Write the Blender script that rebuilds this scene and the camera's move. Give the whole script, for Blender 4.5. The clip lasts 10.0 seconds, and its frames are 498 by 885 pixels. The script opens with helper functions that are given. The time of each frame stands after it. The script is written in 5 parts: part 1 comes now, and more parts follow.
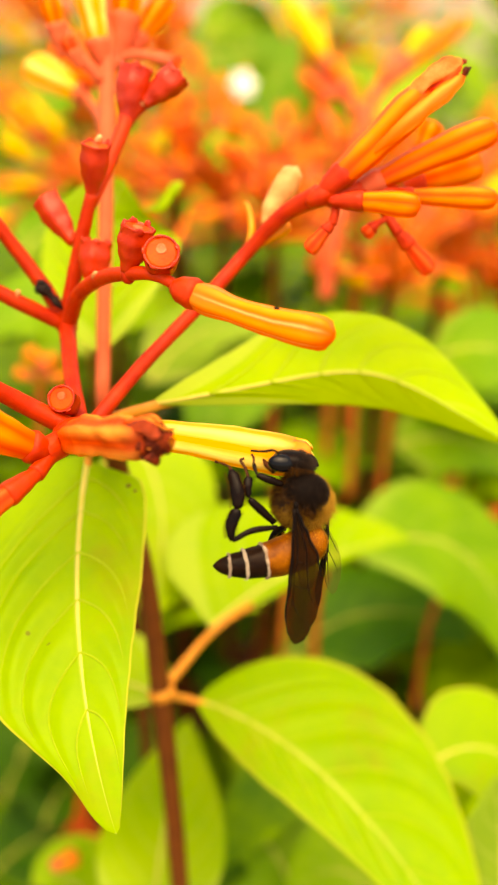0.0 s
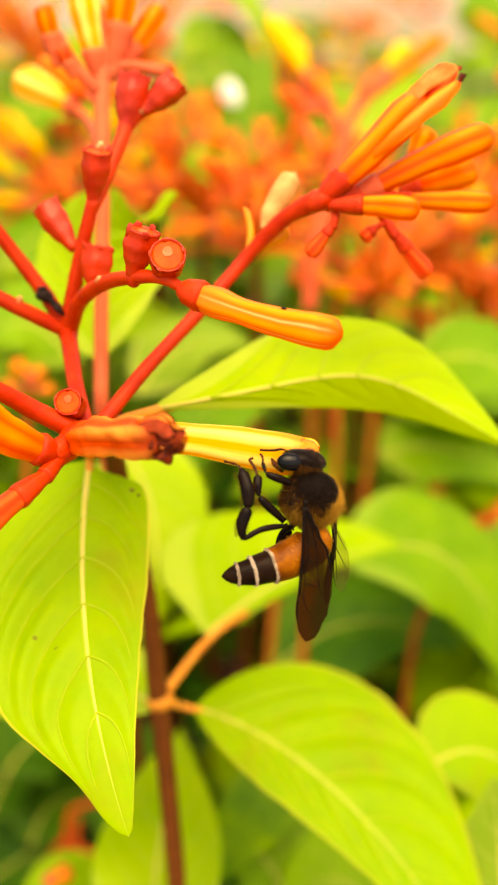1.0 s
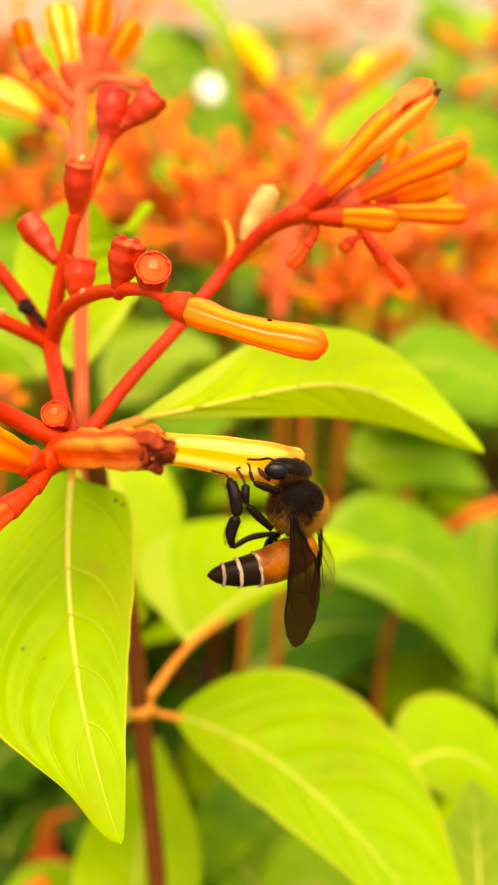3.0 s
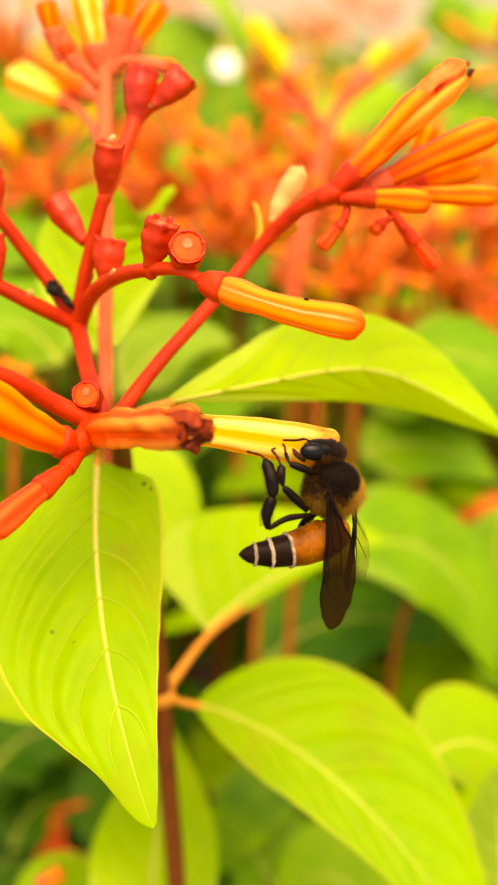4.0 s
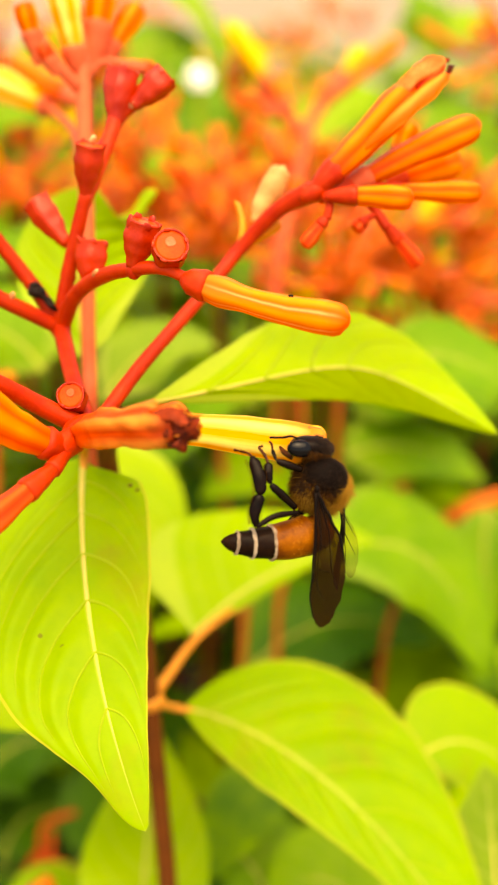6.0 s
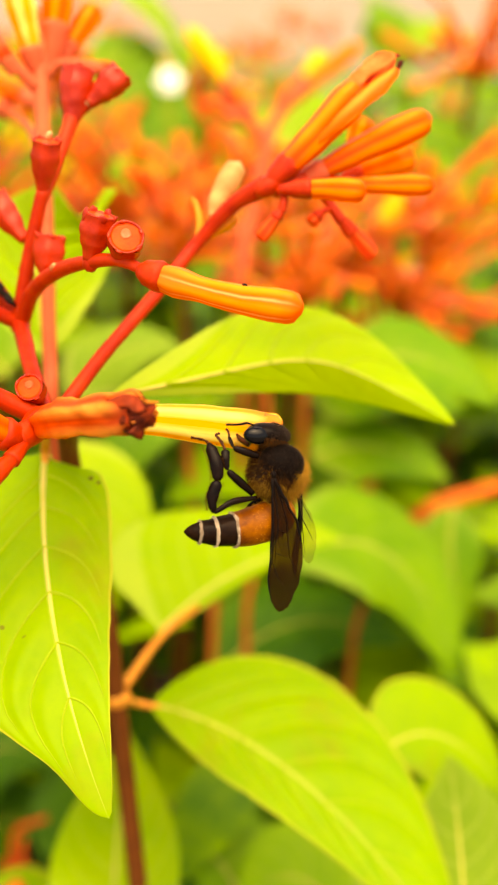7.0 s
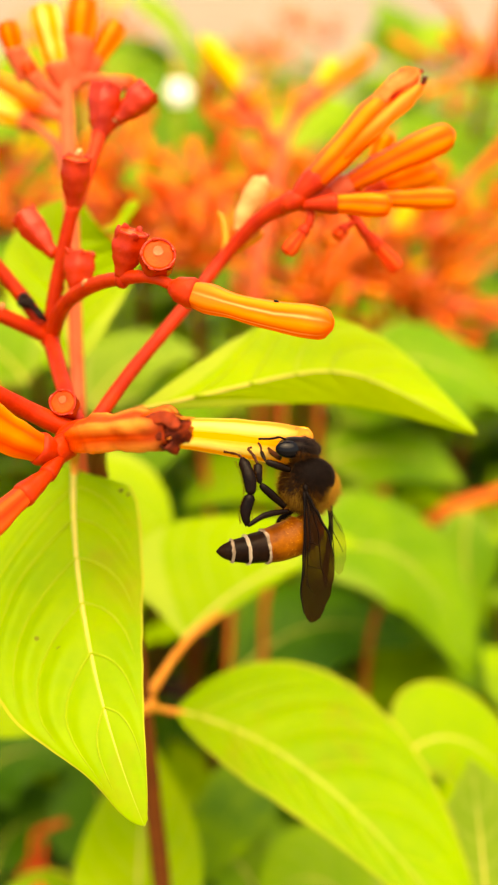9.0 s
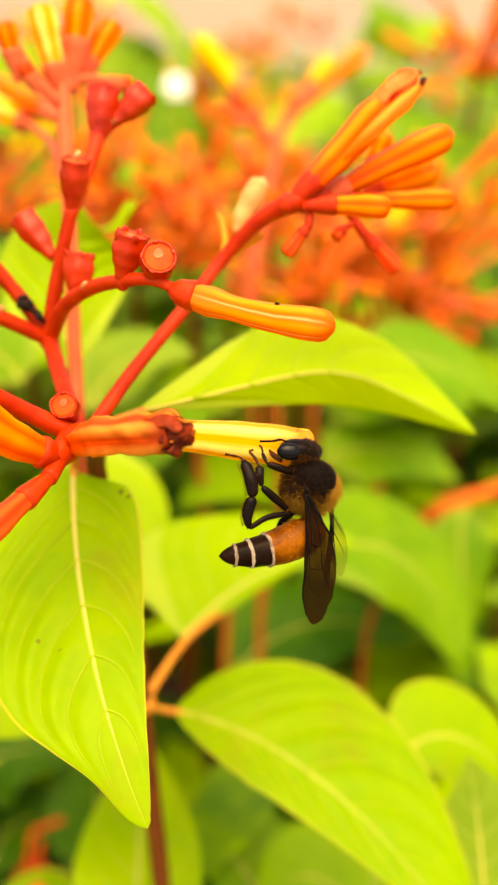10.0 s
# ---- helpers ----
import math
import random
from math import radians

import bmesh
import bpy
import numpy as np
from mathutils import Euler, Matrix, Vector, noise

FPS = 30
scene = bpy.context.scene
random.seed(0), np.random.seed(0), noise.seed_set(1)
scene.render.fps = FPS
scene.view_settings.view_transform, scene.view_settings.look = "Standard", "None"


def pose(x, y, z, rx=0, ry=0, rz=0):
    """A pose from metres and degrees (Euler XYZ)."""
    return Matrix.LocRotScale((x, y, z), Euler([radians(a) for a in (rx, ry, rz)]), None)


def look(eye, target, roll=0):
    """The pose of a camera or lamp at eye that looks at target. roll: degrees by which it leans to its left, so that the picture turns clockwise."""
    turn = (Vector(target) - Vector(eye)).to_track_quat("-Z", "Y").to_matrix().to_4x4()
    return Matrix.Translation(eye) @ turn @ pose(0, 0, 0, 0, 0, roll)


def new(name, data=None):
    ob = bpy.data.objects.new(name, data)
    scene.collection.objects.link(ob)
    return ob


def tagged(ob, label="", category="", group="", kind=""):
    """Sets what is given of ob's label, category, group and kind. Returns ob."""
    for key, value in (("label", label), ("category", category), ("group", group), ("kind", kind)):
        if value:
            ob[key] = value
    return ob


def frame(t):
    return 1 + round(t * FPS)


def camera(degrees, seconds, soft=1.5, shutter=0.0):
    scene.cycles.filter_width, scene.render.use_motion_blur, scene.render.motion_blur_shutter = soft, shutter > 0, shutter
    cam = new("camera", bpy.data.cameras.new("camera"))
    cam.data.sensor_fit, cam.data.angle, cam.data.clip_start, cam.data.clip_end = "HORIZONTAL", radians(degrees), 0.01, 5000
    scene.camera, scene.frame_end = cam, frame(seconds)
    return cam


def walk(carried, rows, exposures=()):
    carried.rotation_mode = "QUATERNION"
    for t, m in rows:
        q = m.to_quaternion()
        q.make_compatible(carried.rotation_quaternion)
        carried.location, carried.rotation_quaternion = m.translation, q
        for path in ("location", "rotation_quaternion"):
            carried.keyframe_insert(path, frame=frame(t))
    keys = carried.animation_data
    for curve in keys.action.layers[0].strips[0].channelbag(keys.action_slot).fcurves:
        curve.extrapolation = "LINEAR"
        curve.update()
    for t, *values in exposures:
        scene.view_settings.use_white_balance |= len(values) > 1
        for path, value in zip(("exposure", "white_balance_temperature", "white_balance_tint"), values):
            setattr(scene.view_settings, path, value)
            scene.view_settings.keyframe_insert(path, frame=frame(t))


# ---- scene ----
# The plan's own axes: millimetres from the first eye, x to the right, y ahead, z up, tilted down into the hedge.
EYE, TILT, LEAN = 0.95, -30.0, 0.0
BASE = pose(0, 0, EYE, TILT, LEAN, 0)
cam = camera(25.17, 10.0, soft=2.3)
ROWS = [
    (0.0, -0.00, 0.00, -0.00, 0.00, 0.00, -0.00),
    (0.5, -3.29, -0.50, -1.61, -1.10, 0.55, 0.18),
    (1.0, -4.31, -0.92, -2.20, -1.67, 1.07, 0.75),
    (1.5, -6.12, -0.47, -1.12, -2.56, 0.66, 0.54),
    (2.0, -6.69, -1.42, -0.64, -3.52, 0.99, 0.85),
    (3.3, -8.35, -2.35, -2.50, -3.83, 1.39, 1.44),
    (3.5, -10.13, -1.93, -3.12, -4.01, 1.36, 1.34),
    (4.0, -11.61, -1.07, -3.64, -4.08, 1.30, 1.28),
    (4.5, -13.02, -0.39, -5.18, -4.07, 1.44, 1.49),
    (5.0, -15.49, -0.73, -6.39, -4.52, 1.56, 1.65),
    (5.5, -15.26, -0.49, -5.88, -4.83, 1.58, 1.79),
    (6.0, -12.07, -0.48, -4.73, -4.97, 1.72, 2.25),
    (6.2, -11.46, -0.56, -5.52, -5.42, 2.22, 2.60),
    (7.3, -10.51, -2.25, -7.82, -6.30, 2.53, 3.17),
    (7.5, -10.97, -2.24, -7.77, -6.24, 2.70, 3.17),
    (8.0, -12.20, -2.71, -5.58, -6.15, 2.26, 3.31),
    (8.5, -13.47, -3.32, -5.47, -6.12, 2.26, 3.43),
    (9.0, -13.77, -3.69, -5.89, -6.13, 2.29, 3.43),
    (9.5, -14.39, -3.89, -6.50, -6.31, 2.41, 3.59),
    (10.0, -14.83, -3.72, -5.02, -6.58, 2.00, 3.67),
]
walk(cam, [(t, BASE @ pose(x / 1000, y / 1000, z / 1000, 90 + pitch, roll, yaw)) for t, x, y, z, yaw, pitch, roll in ROWS])
cam.data.dof.use_dof = True
cam.data.dof.focus_distance = 0.120
cam.data.dof.aperture_fstop = 22.0

# ---- light ----
SUN_UP, SUN_ROUND = 76.0, 165.0
world = bpy.data.worlds.new("sky")
world.use_nodes = True
scene.world = world
sky = world.node_tree.nodes.new("ShaderNodeTexSky")
sky.sky_type, sky.sun_disc = "NISHITA", False
sky.sun_elevation, sky.sun_rotation = radians(SUN_UP), radians(SUN_ROUND)
sky.air_density, sky.dust_density, sky.ozone_density = 1.0, 4.0, 0.6
ground_light = world.node_tree.nodes["Background"]
ground_light.inputs["Strength"].default_value = 0.15
world.node_tree.links.new(sky.outputs["Color"], ground_light.inputs["Color"])
sun = new("sun", bpy.data.lights.new("sun", "SUN"))
sun.data.energy, sun.data.angle, sun.data.color = 1.1, radians(70), (1.0, 0.95, 0.84)
sun_way = Vector((math.sin(radians(SUN_ROUND)) * math.cos(radians(SUN_UP)), math.cos(radians(SUN_ROUND)) * math.cos(radians(SUN_UP)), math.sin(radians(SUN_UP))))
sun.matrix_world = look((0, 0, 3), Vector((0, 0, 3)) - sun_way)
scene.view_settings.exposure = 1.77
scene.view_settings.use_white_balance = True
scene.view_settings.white_balance_temperature = 11150
scene.view_settings.white_balance_tint = 10

# ---- materials ----
def material(name):
    m = bpy.data.materials.new(name)
    m.use_nodes = True
    tree = m.node_tree
    return m, tree, tree.nodes, tree.links.new, tree.nodes["Principled BSDF"]


def math_node(tree, op, a, b=None, c=None):
    n = tree.nodes.new("ShaderNodeMath")
    n.operation = op
    for i, v in enumerate((a, b, c)):
        if v is None:
            continue
        if isinstance(v, (int, float)):
            n.inputs[i].default_value = v
        else:
            tree.links.new(v, n.inputs[i])
    return n.outputs[0]


def noise_node(tree, scale, detail=4.0, rough=0.55):
    n = tree.nodes.new("ShaderNodeTexNoise")
    n.inputs["Scale"].default_value, n.inputs["Detail"].default_value, n.inputs["Roughness"].default_value = scale, detail, rough
    tree.links.new(tree.nodes.new("ShaderNodeTexCoord").outputs["Object"], n.inputs["Vector"])
    return n.outputs["Fac"]


def ramp_node(tree, fac, stops):
    n = tree.nodes.new("ShaderNodeValToRGB")
    el = n.color_ramp.elements
    while len(el) < len(stops):
        el.new(0.5)
    for e, (p, c) in zip(el, stops):
        e.position, e.color = p, (*c, 1)
    tree.links.new(fac, n.inputs["Fac"])
    return n.outputs["Color"]


def mix_node(tree, fac, a, b, mode="MIX"):
    n = tree.nodes.new("ShaderNodeMix")
    n.data_type, n.blend_type = "RGBA", mode
    for i, v in ((0, fac), (6, a), (7, b)):
        if isinstance(v, (int, float)):
            n.inputs[i].default_value = v
        elif isinstance(v, tuple):
            n.inputs[i].default_value = (*v, 1)
        else:
            tree.links.new(v, n.inputs[i])
    return n.outputs[2]


def bump_node(tree, height, strength, distance):
    n = tree.nodes.new("ShaderNodeBump")
    n.inputs["Strength"].default_value, n.inputs["Distance"].default_value = strength, distance
    tree.links.new(height, n.inputs["Height"])
    return n.outputs["Normal"]


SWEEP = (0.20, 0.14)


def vein_sweep(a, sweep=SWEEP):
    """How far a side vein has bent towards the tip, a of the way to the margin."""
    return sweep[0] * a + sweep[1] * a ** 3


def leaf_material(name, low, high, vein, through_fac=0.45, pairs=6, island=False, rim=None, vary=0.55, lines=0.55, spots=False):
    m, tree, nodes, link, bsdf = material(name)
    uv = nodes.new("ShaderNodeUVMap")
    sep = nodes.new("ShaderNodeSeparateXYZ")
    link(uv.outputs["UV"], sep.inputs[0])
    u = sep.outputs[0]
    v = math_node(tree, "ABSOLUTE", math_node(tree, "MULTIPLY_ADD", sep.outputs[1], 2.0, -1.0))
    q = math_node(tree, "SUBTRACT", u, math_node(tree, "ADD", math_node(tree, "MULTIPLY", v, 0.20), math_node(tree, "MULTIPLY", math_node(tree, "POWER", v, 3.0), 0.14)))
    q = math_node(tree, "MULTIPLY", math_node(tree, "POWER", math_node(tree, "MAXIMUM", q, 0.0), 0.8), pairs + 1.0)
    line = math_node(tree, "ABSOLUTE", math_node(tree, "SUBTRACT", math_node(tree, "FRACT", math_node(tree, "ADD", q, 0.5)), 0.5))
    line = math_node(tree, "SUBTRACT", 1.0, math_node(tree, "MINIMUM", math_node(tree, "MULTIPLY", line, 15.0), 1.0))
    mid = math_node(tree, "SUBTRACT", 1.0, math_node(tree, "MINIMUM", math_node(tree, "MULTIPLY", v, 28.0), 1.0))
    veins = math_node(tree, "MAXIMUM", math_node(tree, "MULTIPLY", line, lines), mid)
    rnd = nodes.new("ShaderNodeNewGeometry").outputs["Random Per Island"] if island else nodes.new("ShaderNodeObjectInfo").outputs["Random"]
    blotch = noise_node(tree, 90.0, 3.0)
    fine = noise_node(tree, 650.0, 6.0, 0.7)
    tone = math_node(tree, "ADD", math_node(tree, "MULTIPLY", blotch, 0.75), math_node(tree, "MULTIPLY", fine, 0.45))
    tone = math_node(tree, "SUBTRACT", tone, 0.2)
    tone = math_node(tree, "ADD", tone, math_node(tree, "MULTIPLY", math_node(tree, "SUBTRACT", rnd, 0.4), vary))
    col = ramp_node(tree, tone, [(0.20, low), (0.76, high)])
    col = mix_node(tree, math_node(tree, "MULTIPLY", veins, 0.8), col, vein)
    if spots:
        speck = nodes.new("ShaderNodeTexVoronoi")
        speck.inputs["Scale"].default_value = 320.0
        link(nodes.new("ShaderNodeTexCoord").outputs["Object"], speck.inputs["Vector"])
        dot = math_node(tree, "LESS_THAN", speck.outputs["Distance"], 0.09)
        rare = math_node(tree, "GREATER_THAN", noise_node(tree, 140.0, 2.0), 0.60)
        col = mix_node(tree, math_node(tree, "MULTIPLY", math_node(tree, "MULTIPLY", dot, rare), 0.7), col, (0.16, 0.10, 0.01))
        blush = ramp_node(tree, noise_node(tree, 75.0, 5.0, 0.6), [(0.55, (0, 0, 0)), (0.78, (1, 1, 1))])
        col = mix_node(tree, math_node(tree, "MULTIPLY", blush, 0.5), col, (0.38, 0.20, 0.02))
    if rim:
        edge = math_node(tree, "GREATER_THAN", v, 0.966)
        col = mix_node(tree, math_node(tree, "MULTIPLY", edge, 0.6), col, rim)
    link(col, bsdf.inputs["Base Color"])
    bsdf.inputs["Roughness"].default_value = 0.48
    bsdf.inputs["Specular IOR Level"].default_value = 0.12
    height = math_node(tree, "ADD", math_node(tree, "MULTIPLY", fine, 0.25), math_node(tree, "MULTIPLY", veins, -0.6))
    link(bump_node(tree, height, 0.35, 0.0003), bsdf.inputs["Normal"])
    lit = nodes.new("ShaderNodeBsdfTranslucent")
    link(col, lit.inputs["Color"])
    mix = nodes.new("ShaderNodeMixShader")
    mix.inputs[0].default_value = through_fac
    link(bsdf.outputs[0], mix.inputs[1])
    link(lit.outputs[0], mix.inputs[2])
    link(mix.outputs[0], nodes["Material Output"].inputs["Surface"])
    return m


def skin_material(name, stops, scale=250.0, rough=0.35, spec=0.4, bump=0.2, through_fac=0.0, coat=0.0):
    m, tree, nodes, link, bsdf = material(name)
    a, b = noise_node(tree, scale, 4.0), noise_node(tree, scale * 9, 4.0, 0.7)
    tone = math_node(tree, "ADD", math_node(tree, "MULTIPLY", a, 0.75), math_node(tree, "MULTIPLY", b, 0.25))
    rnd = nodes.new("ShaderNodeObjectInfo").outputs["Random"]
    tone = math_node(tree, "ADD", tone, math_node(tree, "MULTIPLY", math_node(tree, "SUBTRACT", rnd, 0.5), 0.22))
    col = ramp_node(tree, tone, stops)
    link(col, bsdf.inputs["Base Color"])
    bsdf.inputs["Roughness"].default_value, bsdf.inputs["Specular IOR Level"].default_value = rough, spec
    bsdf.inputs["Coat Weight"].default_value = coat
    link(bump_node(tree, tone, bump, 0.0003), bsdf.inputs["Normal"])
    if through_fac:
        lit = nodes.new("ShaderNodeBsdfTranslucent")
        link(col, lit.inputs["Color"])
        mix = nodes.new("ShaderNodeMixShader")
        mix.inputs[0].default_value = through_fac
        link(bsdf.outputs[0], mix.inputs[1])
        link(lit.outputs[0], mix.inputs[2])
        link(mix.outputs[0], nodes["Material Output"].inputs["Surface"])
    return m


def corolla_material(name, start, groove, rib, tip, count=5, rough=0.15, line=None):
    """Tube of a flower: colour along it, five pale ribs round it."""
    m, tree, nodes, link, bsdf = material(name)
    sep = nodes.new("ShaderNodeSeparateXYZ")
    link(nodes.new("ShaderNodeUVMap").outputs["UV"], sep.inputs[0])
    u = sep.outputs[0]
    wob = math_node(tree, "MULTIPLY", math_node(tree, "SUBTRACT", noise_node(tree, 260.0), 0.5), 0.9)
    wave = math_node(tree, "COSINE", math_node(tree, "MULTIPLY_ADD", sep.outputs[1], count * 2 * math.pi, wob))
    stripe = math_node(tree, "POWER", math_node(tree, "MULTIPLY_ADD", wave, 0.5, 0.5), 1.3)
    grid = nodes.new("ShaderNodeCombineXYZ")
    link(math_node(tree, "MULTIPLY", u, 3.0), grid.inputs[0])
    link(math_node(tree, "MULTIPLY", sep.outputs[1], 34.0), grid.inputs[1])
    streak = nodes.new("ShaderNodeTexNoise")
    streak.inputs["Scale"].default_value, streak.inputs["Detail"].default_value = 1.0, 3.0
    link(grid.outputs[0], streak.inputs["Vector"])
    stripe = math_node(tree, "ADD", stripe, math_node(tree, "MULTIPLY", math_node(tree, "SUBTRACT", streak.outputs["Fac"], 0.5), 0.7))
    body = mix_node(tree, stripe, groove, rib)
    seam = math_node(tree, "POWER", math_node(tree, "MULTIPLY_ADD", wave, -0.5, 0.5), 18.0)
    body = mix_node(tree, math_node(tree, "MULTIPLY", seam, 0.6), body, line or start)
    along = math_node(tree, "ADD", u, math_node(tree, "MULTIPLY", math_node(tree, "SUBTRACT", noise_node(tree, 180.0), 0.5), 0.25))
    head = ramp_node(tree, along, [(0.05, (1, 1, 1)), (0.42, (0, 0, 0))])
    tail = ramp_node(tree, along, [(0.84, (0, 0, 0)), (1.0, (1, 1, 1))])
    col = mix_node(tree, head, body, start)
    col = mix_node(tree, tail, col, tip)
    link(col, bsdf.inputs["Base Color"])
    bsdf.inputs["Roughness"].default_value, bsdf.inputs["Specular IOR Level"].default_value = 0.38, 0.12
    link(bump_node(tree, noise_node(tree, 1500.0, 4.0), rough, 0.0002), bsdf.inputs["Normal"])
    lit = nodes.new("ShaderNodeBsdfTranslucent")
    link(col, lit.inputs["Color"])
    mix = nodes.new("ShaderNodeMixShader")
    mix.inputs[0].default_value = 0.38
    link(bsdf.outputs[0], mix.inputs[1])
    link(lit.outputs[0], mix.inputs[2])
    link(mix.outputs[0], nodes["Material Output"].inputs["Surface"])
    return m


LEAF = leaf_material("leaf", (0.205, 0.38, 0.012), (0.315, 0.475, 0.014), (0.50, 0.54, 0.08), rim=(0.62, 0.52, 0.06), vary=0.12, lines=0.0, spots=True, through_fac=0.45, pairs=7)
# lit copy of the leaf: brightness lost to shadow is added in the colour
LEAF_LIT = leaf_material("leaf_lit", (0.24, 0.41, 0.012), (0.36, 0.49, 0.014), (0.58, 0.60, 0.12), vary=0.2, lines=0.3, through_fac=0.38)
LEAF_BACK = leaf_material("leaf_green", (0.11, 0.28, 0.010), (0.25, 0.43, 0.014), (0.36, 0.45, 0.06))
LEAF_MID = leaf_material("leaf_mid", (0.09, 0.25, 0.010), (0.22, 0.40, 0.014), (0.28, 0.40, 0.05), vary=0.15)
LEAF_DULL = leaf_material("leaf_dull", (0.14, 0.28, 0.020), (0.24, 0.37, 0.028), (0.46, 0.50, 0.10))
# darker copy of the leaf green, with the shade of a gap painted in
LEAF_GAP_SHADE = leaf_material("leaf_gap_shade", (0.03, 0.13, 0.004), (0.12, 0.29, 0.006), (0.14, 0.28, 0.02))
# near-black leaf green: the hedge's deep shade is put into the colour
LEAF_SHADE = leaf_material("leaf_shade", (0.02, 0.085, 0.004), (0.06, 0.17, 0.006), (0.08, 0.18, 0.02), vary=0.3)
LEAF_FILL = leaf_material("leaf_hedge", (0.03, 0.13, 0.005), (0.29, 0.48, 0.010), (0.2, 0.36, 0.02), pairs=6, island=True)
VEIN = skin_material("vein", [(0.3, (0.28, 0.41, 0.016)), (0.8, (0.37, 0.47, 0.03))], 400, 0.5, 0.1, 0.1, 0.3)
MIDRIB = skin_material("midrib", [(0.3, (0.50, 0.46, 0.06)), (0.8, (0.62, 0.50, 0.13))], 400, 0.45, 0.15, 0.1, 0.2)
PETIOLE = skin_material("petiole", [(0.3, (0.62, 0.20, 0.025)), (0.8, (0.68, 0.30, 0.05))], 300, 0.45, 0.12, 0.1, 0.15)
RED = skin_material("red_stalk", [(0.25, (0.36, 0.014, 0.005)), (0.8, (0.64, 0.044, 0.009))], 420, 0.38, 0.13, 0.8, 0.16)
RED_CAP = skin_material("red_capsule", [(0.25, (0.32, 0.010, 0.004)), (0.8, (0.68, 0.044, 0.012))], 420, 0.22, 0.30, 0.8, 0.2)
DISC = skin_material("capsule_disc", [(0.25, (0.62, 0.022, 0.005)), (0.8, (0.84, 0.105, 0.016))], 600, 0.35, 0.1, 0.5, 0.2)
# scar on the disc; its highlight is painted as a paler red
SCAR = skin_material("style_scar", [(0.3, (0.78, 0.07, 0.02)), (0.8, (0.84, 0.17, 0.06))], 900, 0.4, 0.3, 0.3, 0.2)
SCALE = skin_material("pale_teeth", [(0.3, (0.50, 0.12, 0.03)), (0.8, (0.72, 0.40, 0.18))], 800, 0.6, 0.3, 0.2)
# stalk colour dimmed for the shade inside the hedge
SHADE_STALK = skin_material("shaded_stalk", [(0.25, (0.30, 0.050, 0.008)), (0.8, (0.46, 0.12, 0.02))], 220, 0.5, 0.1, 0.2, 0.1)
# shaded copy of the red stalk, darkened in its base colour
SHADE_STALK_RED = skin_material("shaded_red_stalk", [(0.25, (0.30, 0.022, 0.006)), (0.8, (0.50, 0.06, 0.012))], 420, 0.45, 0.1, 0.4, 0.1)
TWIG = skin_material("orange_twig", [(0.25, (0.58, 0.075, 0.012)), (0.8, (0.72, 0.17, 0.025))], 300, 0.45, 0.12, 0.4, 0.12)
PINK = skin_material("pink_stalk", [(0.25, (0.60, 0.080, 0.035)), (0.8, (0.70, 0.140, 0.060))], 220, 0.45, 0.12, 0.15, 0.15)
BROWN = skin_material("brown_stem", [(0.2, (0.07, 0.018, 0.004)), (0.85, (0.18, 0.045, 0.008))], 220, 0.5, 0.1, 0.3)
COROLLA = corolla_material("corolla_orange", (0.76, 0.05, 0.010), (0.81, 0.125, 0.008), (0.87, 0.28, 0.016), (0.78, 0.10, 0.010))
COROLLA_BUD = corolla_material("corolla_ribbed", (0.80, 0.19, 0.030), (0.82, 0.14, 0.010), (0.88, 0.33, 0.022), (0.80, 0.13, 0.014), line=(0.92, 0.62, 0.24))
COROLLA_RED = corolla_material("corolla_red", (0.68, 0.03, 0.012), (0.76, 0.055, 0.014), (0.80, 0.11, 0.024), (0.76, 0.08, 0.018))
# flower yellow; the cream rib colour carries the tube's pale highlights
COROLLA_YELLOW = corolla_material("corolla_yellow", (0.84, 0.40, 0.010), (0.87, 0.36, 0.010), (0.90, 0.78, 0.20), (0.76, 0.24, 0.02))
FAR_ORANGE = corolla_material("far_orange", (0.78, 0.09, 0.025), (0.82, 0.17, 0.025), (0.86, 0.32, 0.03), (0.82, 0.20, 0.03))
FAR_RED = corolla_material("far_red", (0.74, 0.055, 0.022), (0.80, 0.10, 0.026), (0.84, 0.19, 0.034), (0.80, 0.14, 0.028))
FAR_YELLOW = corolla_material("far_yellow", (0.84, 0.30, 0.02), (0.86, 0.48, 0.02), (0.88, 0.66, 0.04), (0.86, 0.50, 0.03))
PALE = skin_material("pale_bud", [(0.30, (0.72, 0.26, 0.09)), (0.72, (0.70, 0.58, 0.22))], 200, 0.45, 0.2, 0.15, 0.3)
BRACT = skin_material("bract", [(0.25, (0.72, 0.14, 0.015)), (0.8, (0.82, 0.32, 0.02))], 200, 0.45, 0.3, 0.15, 0.25)
COROLLA_SIDE = corolla_material("corolla_side", (0.80, 0.14, 0.012), (0.80, 0.12, 0.010), (0.88, 0.32, 0.04), (0.62, 0.06, 0.010), 3)
PALE_LOBE = skin_material("faded_lobe", [(0.30, (0.78, 0.12, 0.02)), (0.72, (0.84, 0.42, 0.12))], 380, 0.45, 0.15, 0.3, 0.3)
WILT = corolla_material("wilted_corolla", (0.74, 0.09, 0.012), (0.52, 0.045, 0.008), (0.86, 0.30, 0.05), (0.36, 0.035, 0.008), 5, 0.4)
DRY = skin_material("dry_brown", [(0.3, (0.03, 0.004, 0.002)), (0.8, (0.34, 0.035, 0.006))], 700, 0.6, 0.1, 0.5)
SPECK = skin_material("leaf_speck", [(0.3, (0.10, 0.09, 0.008)), (0.8, (0.24, 0.20, 0.012))], 900, 0.6, 0.1, 0.3)
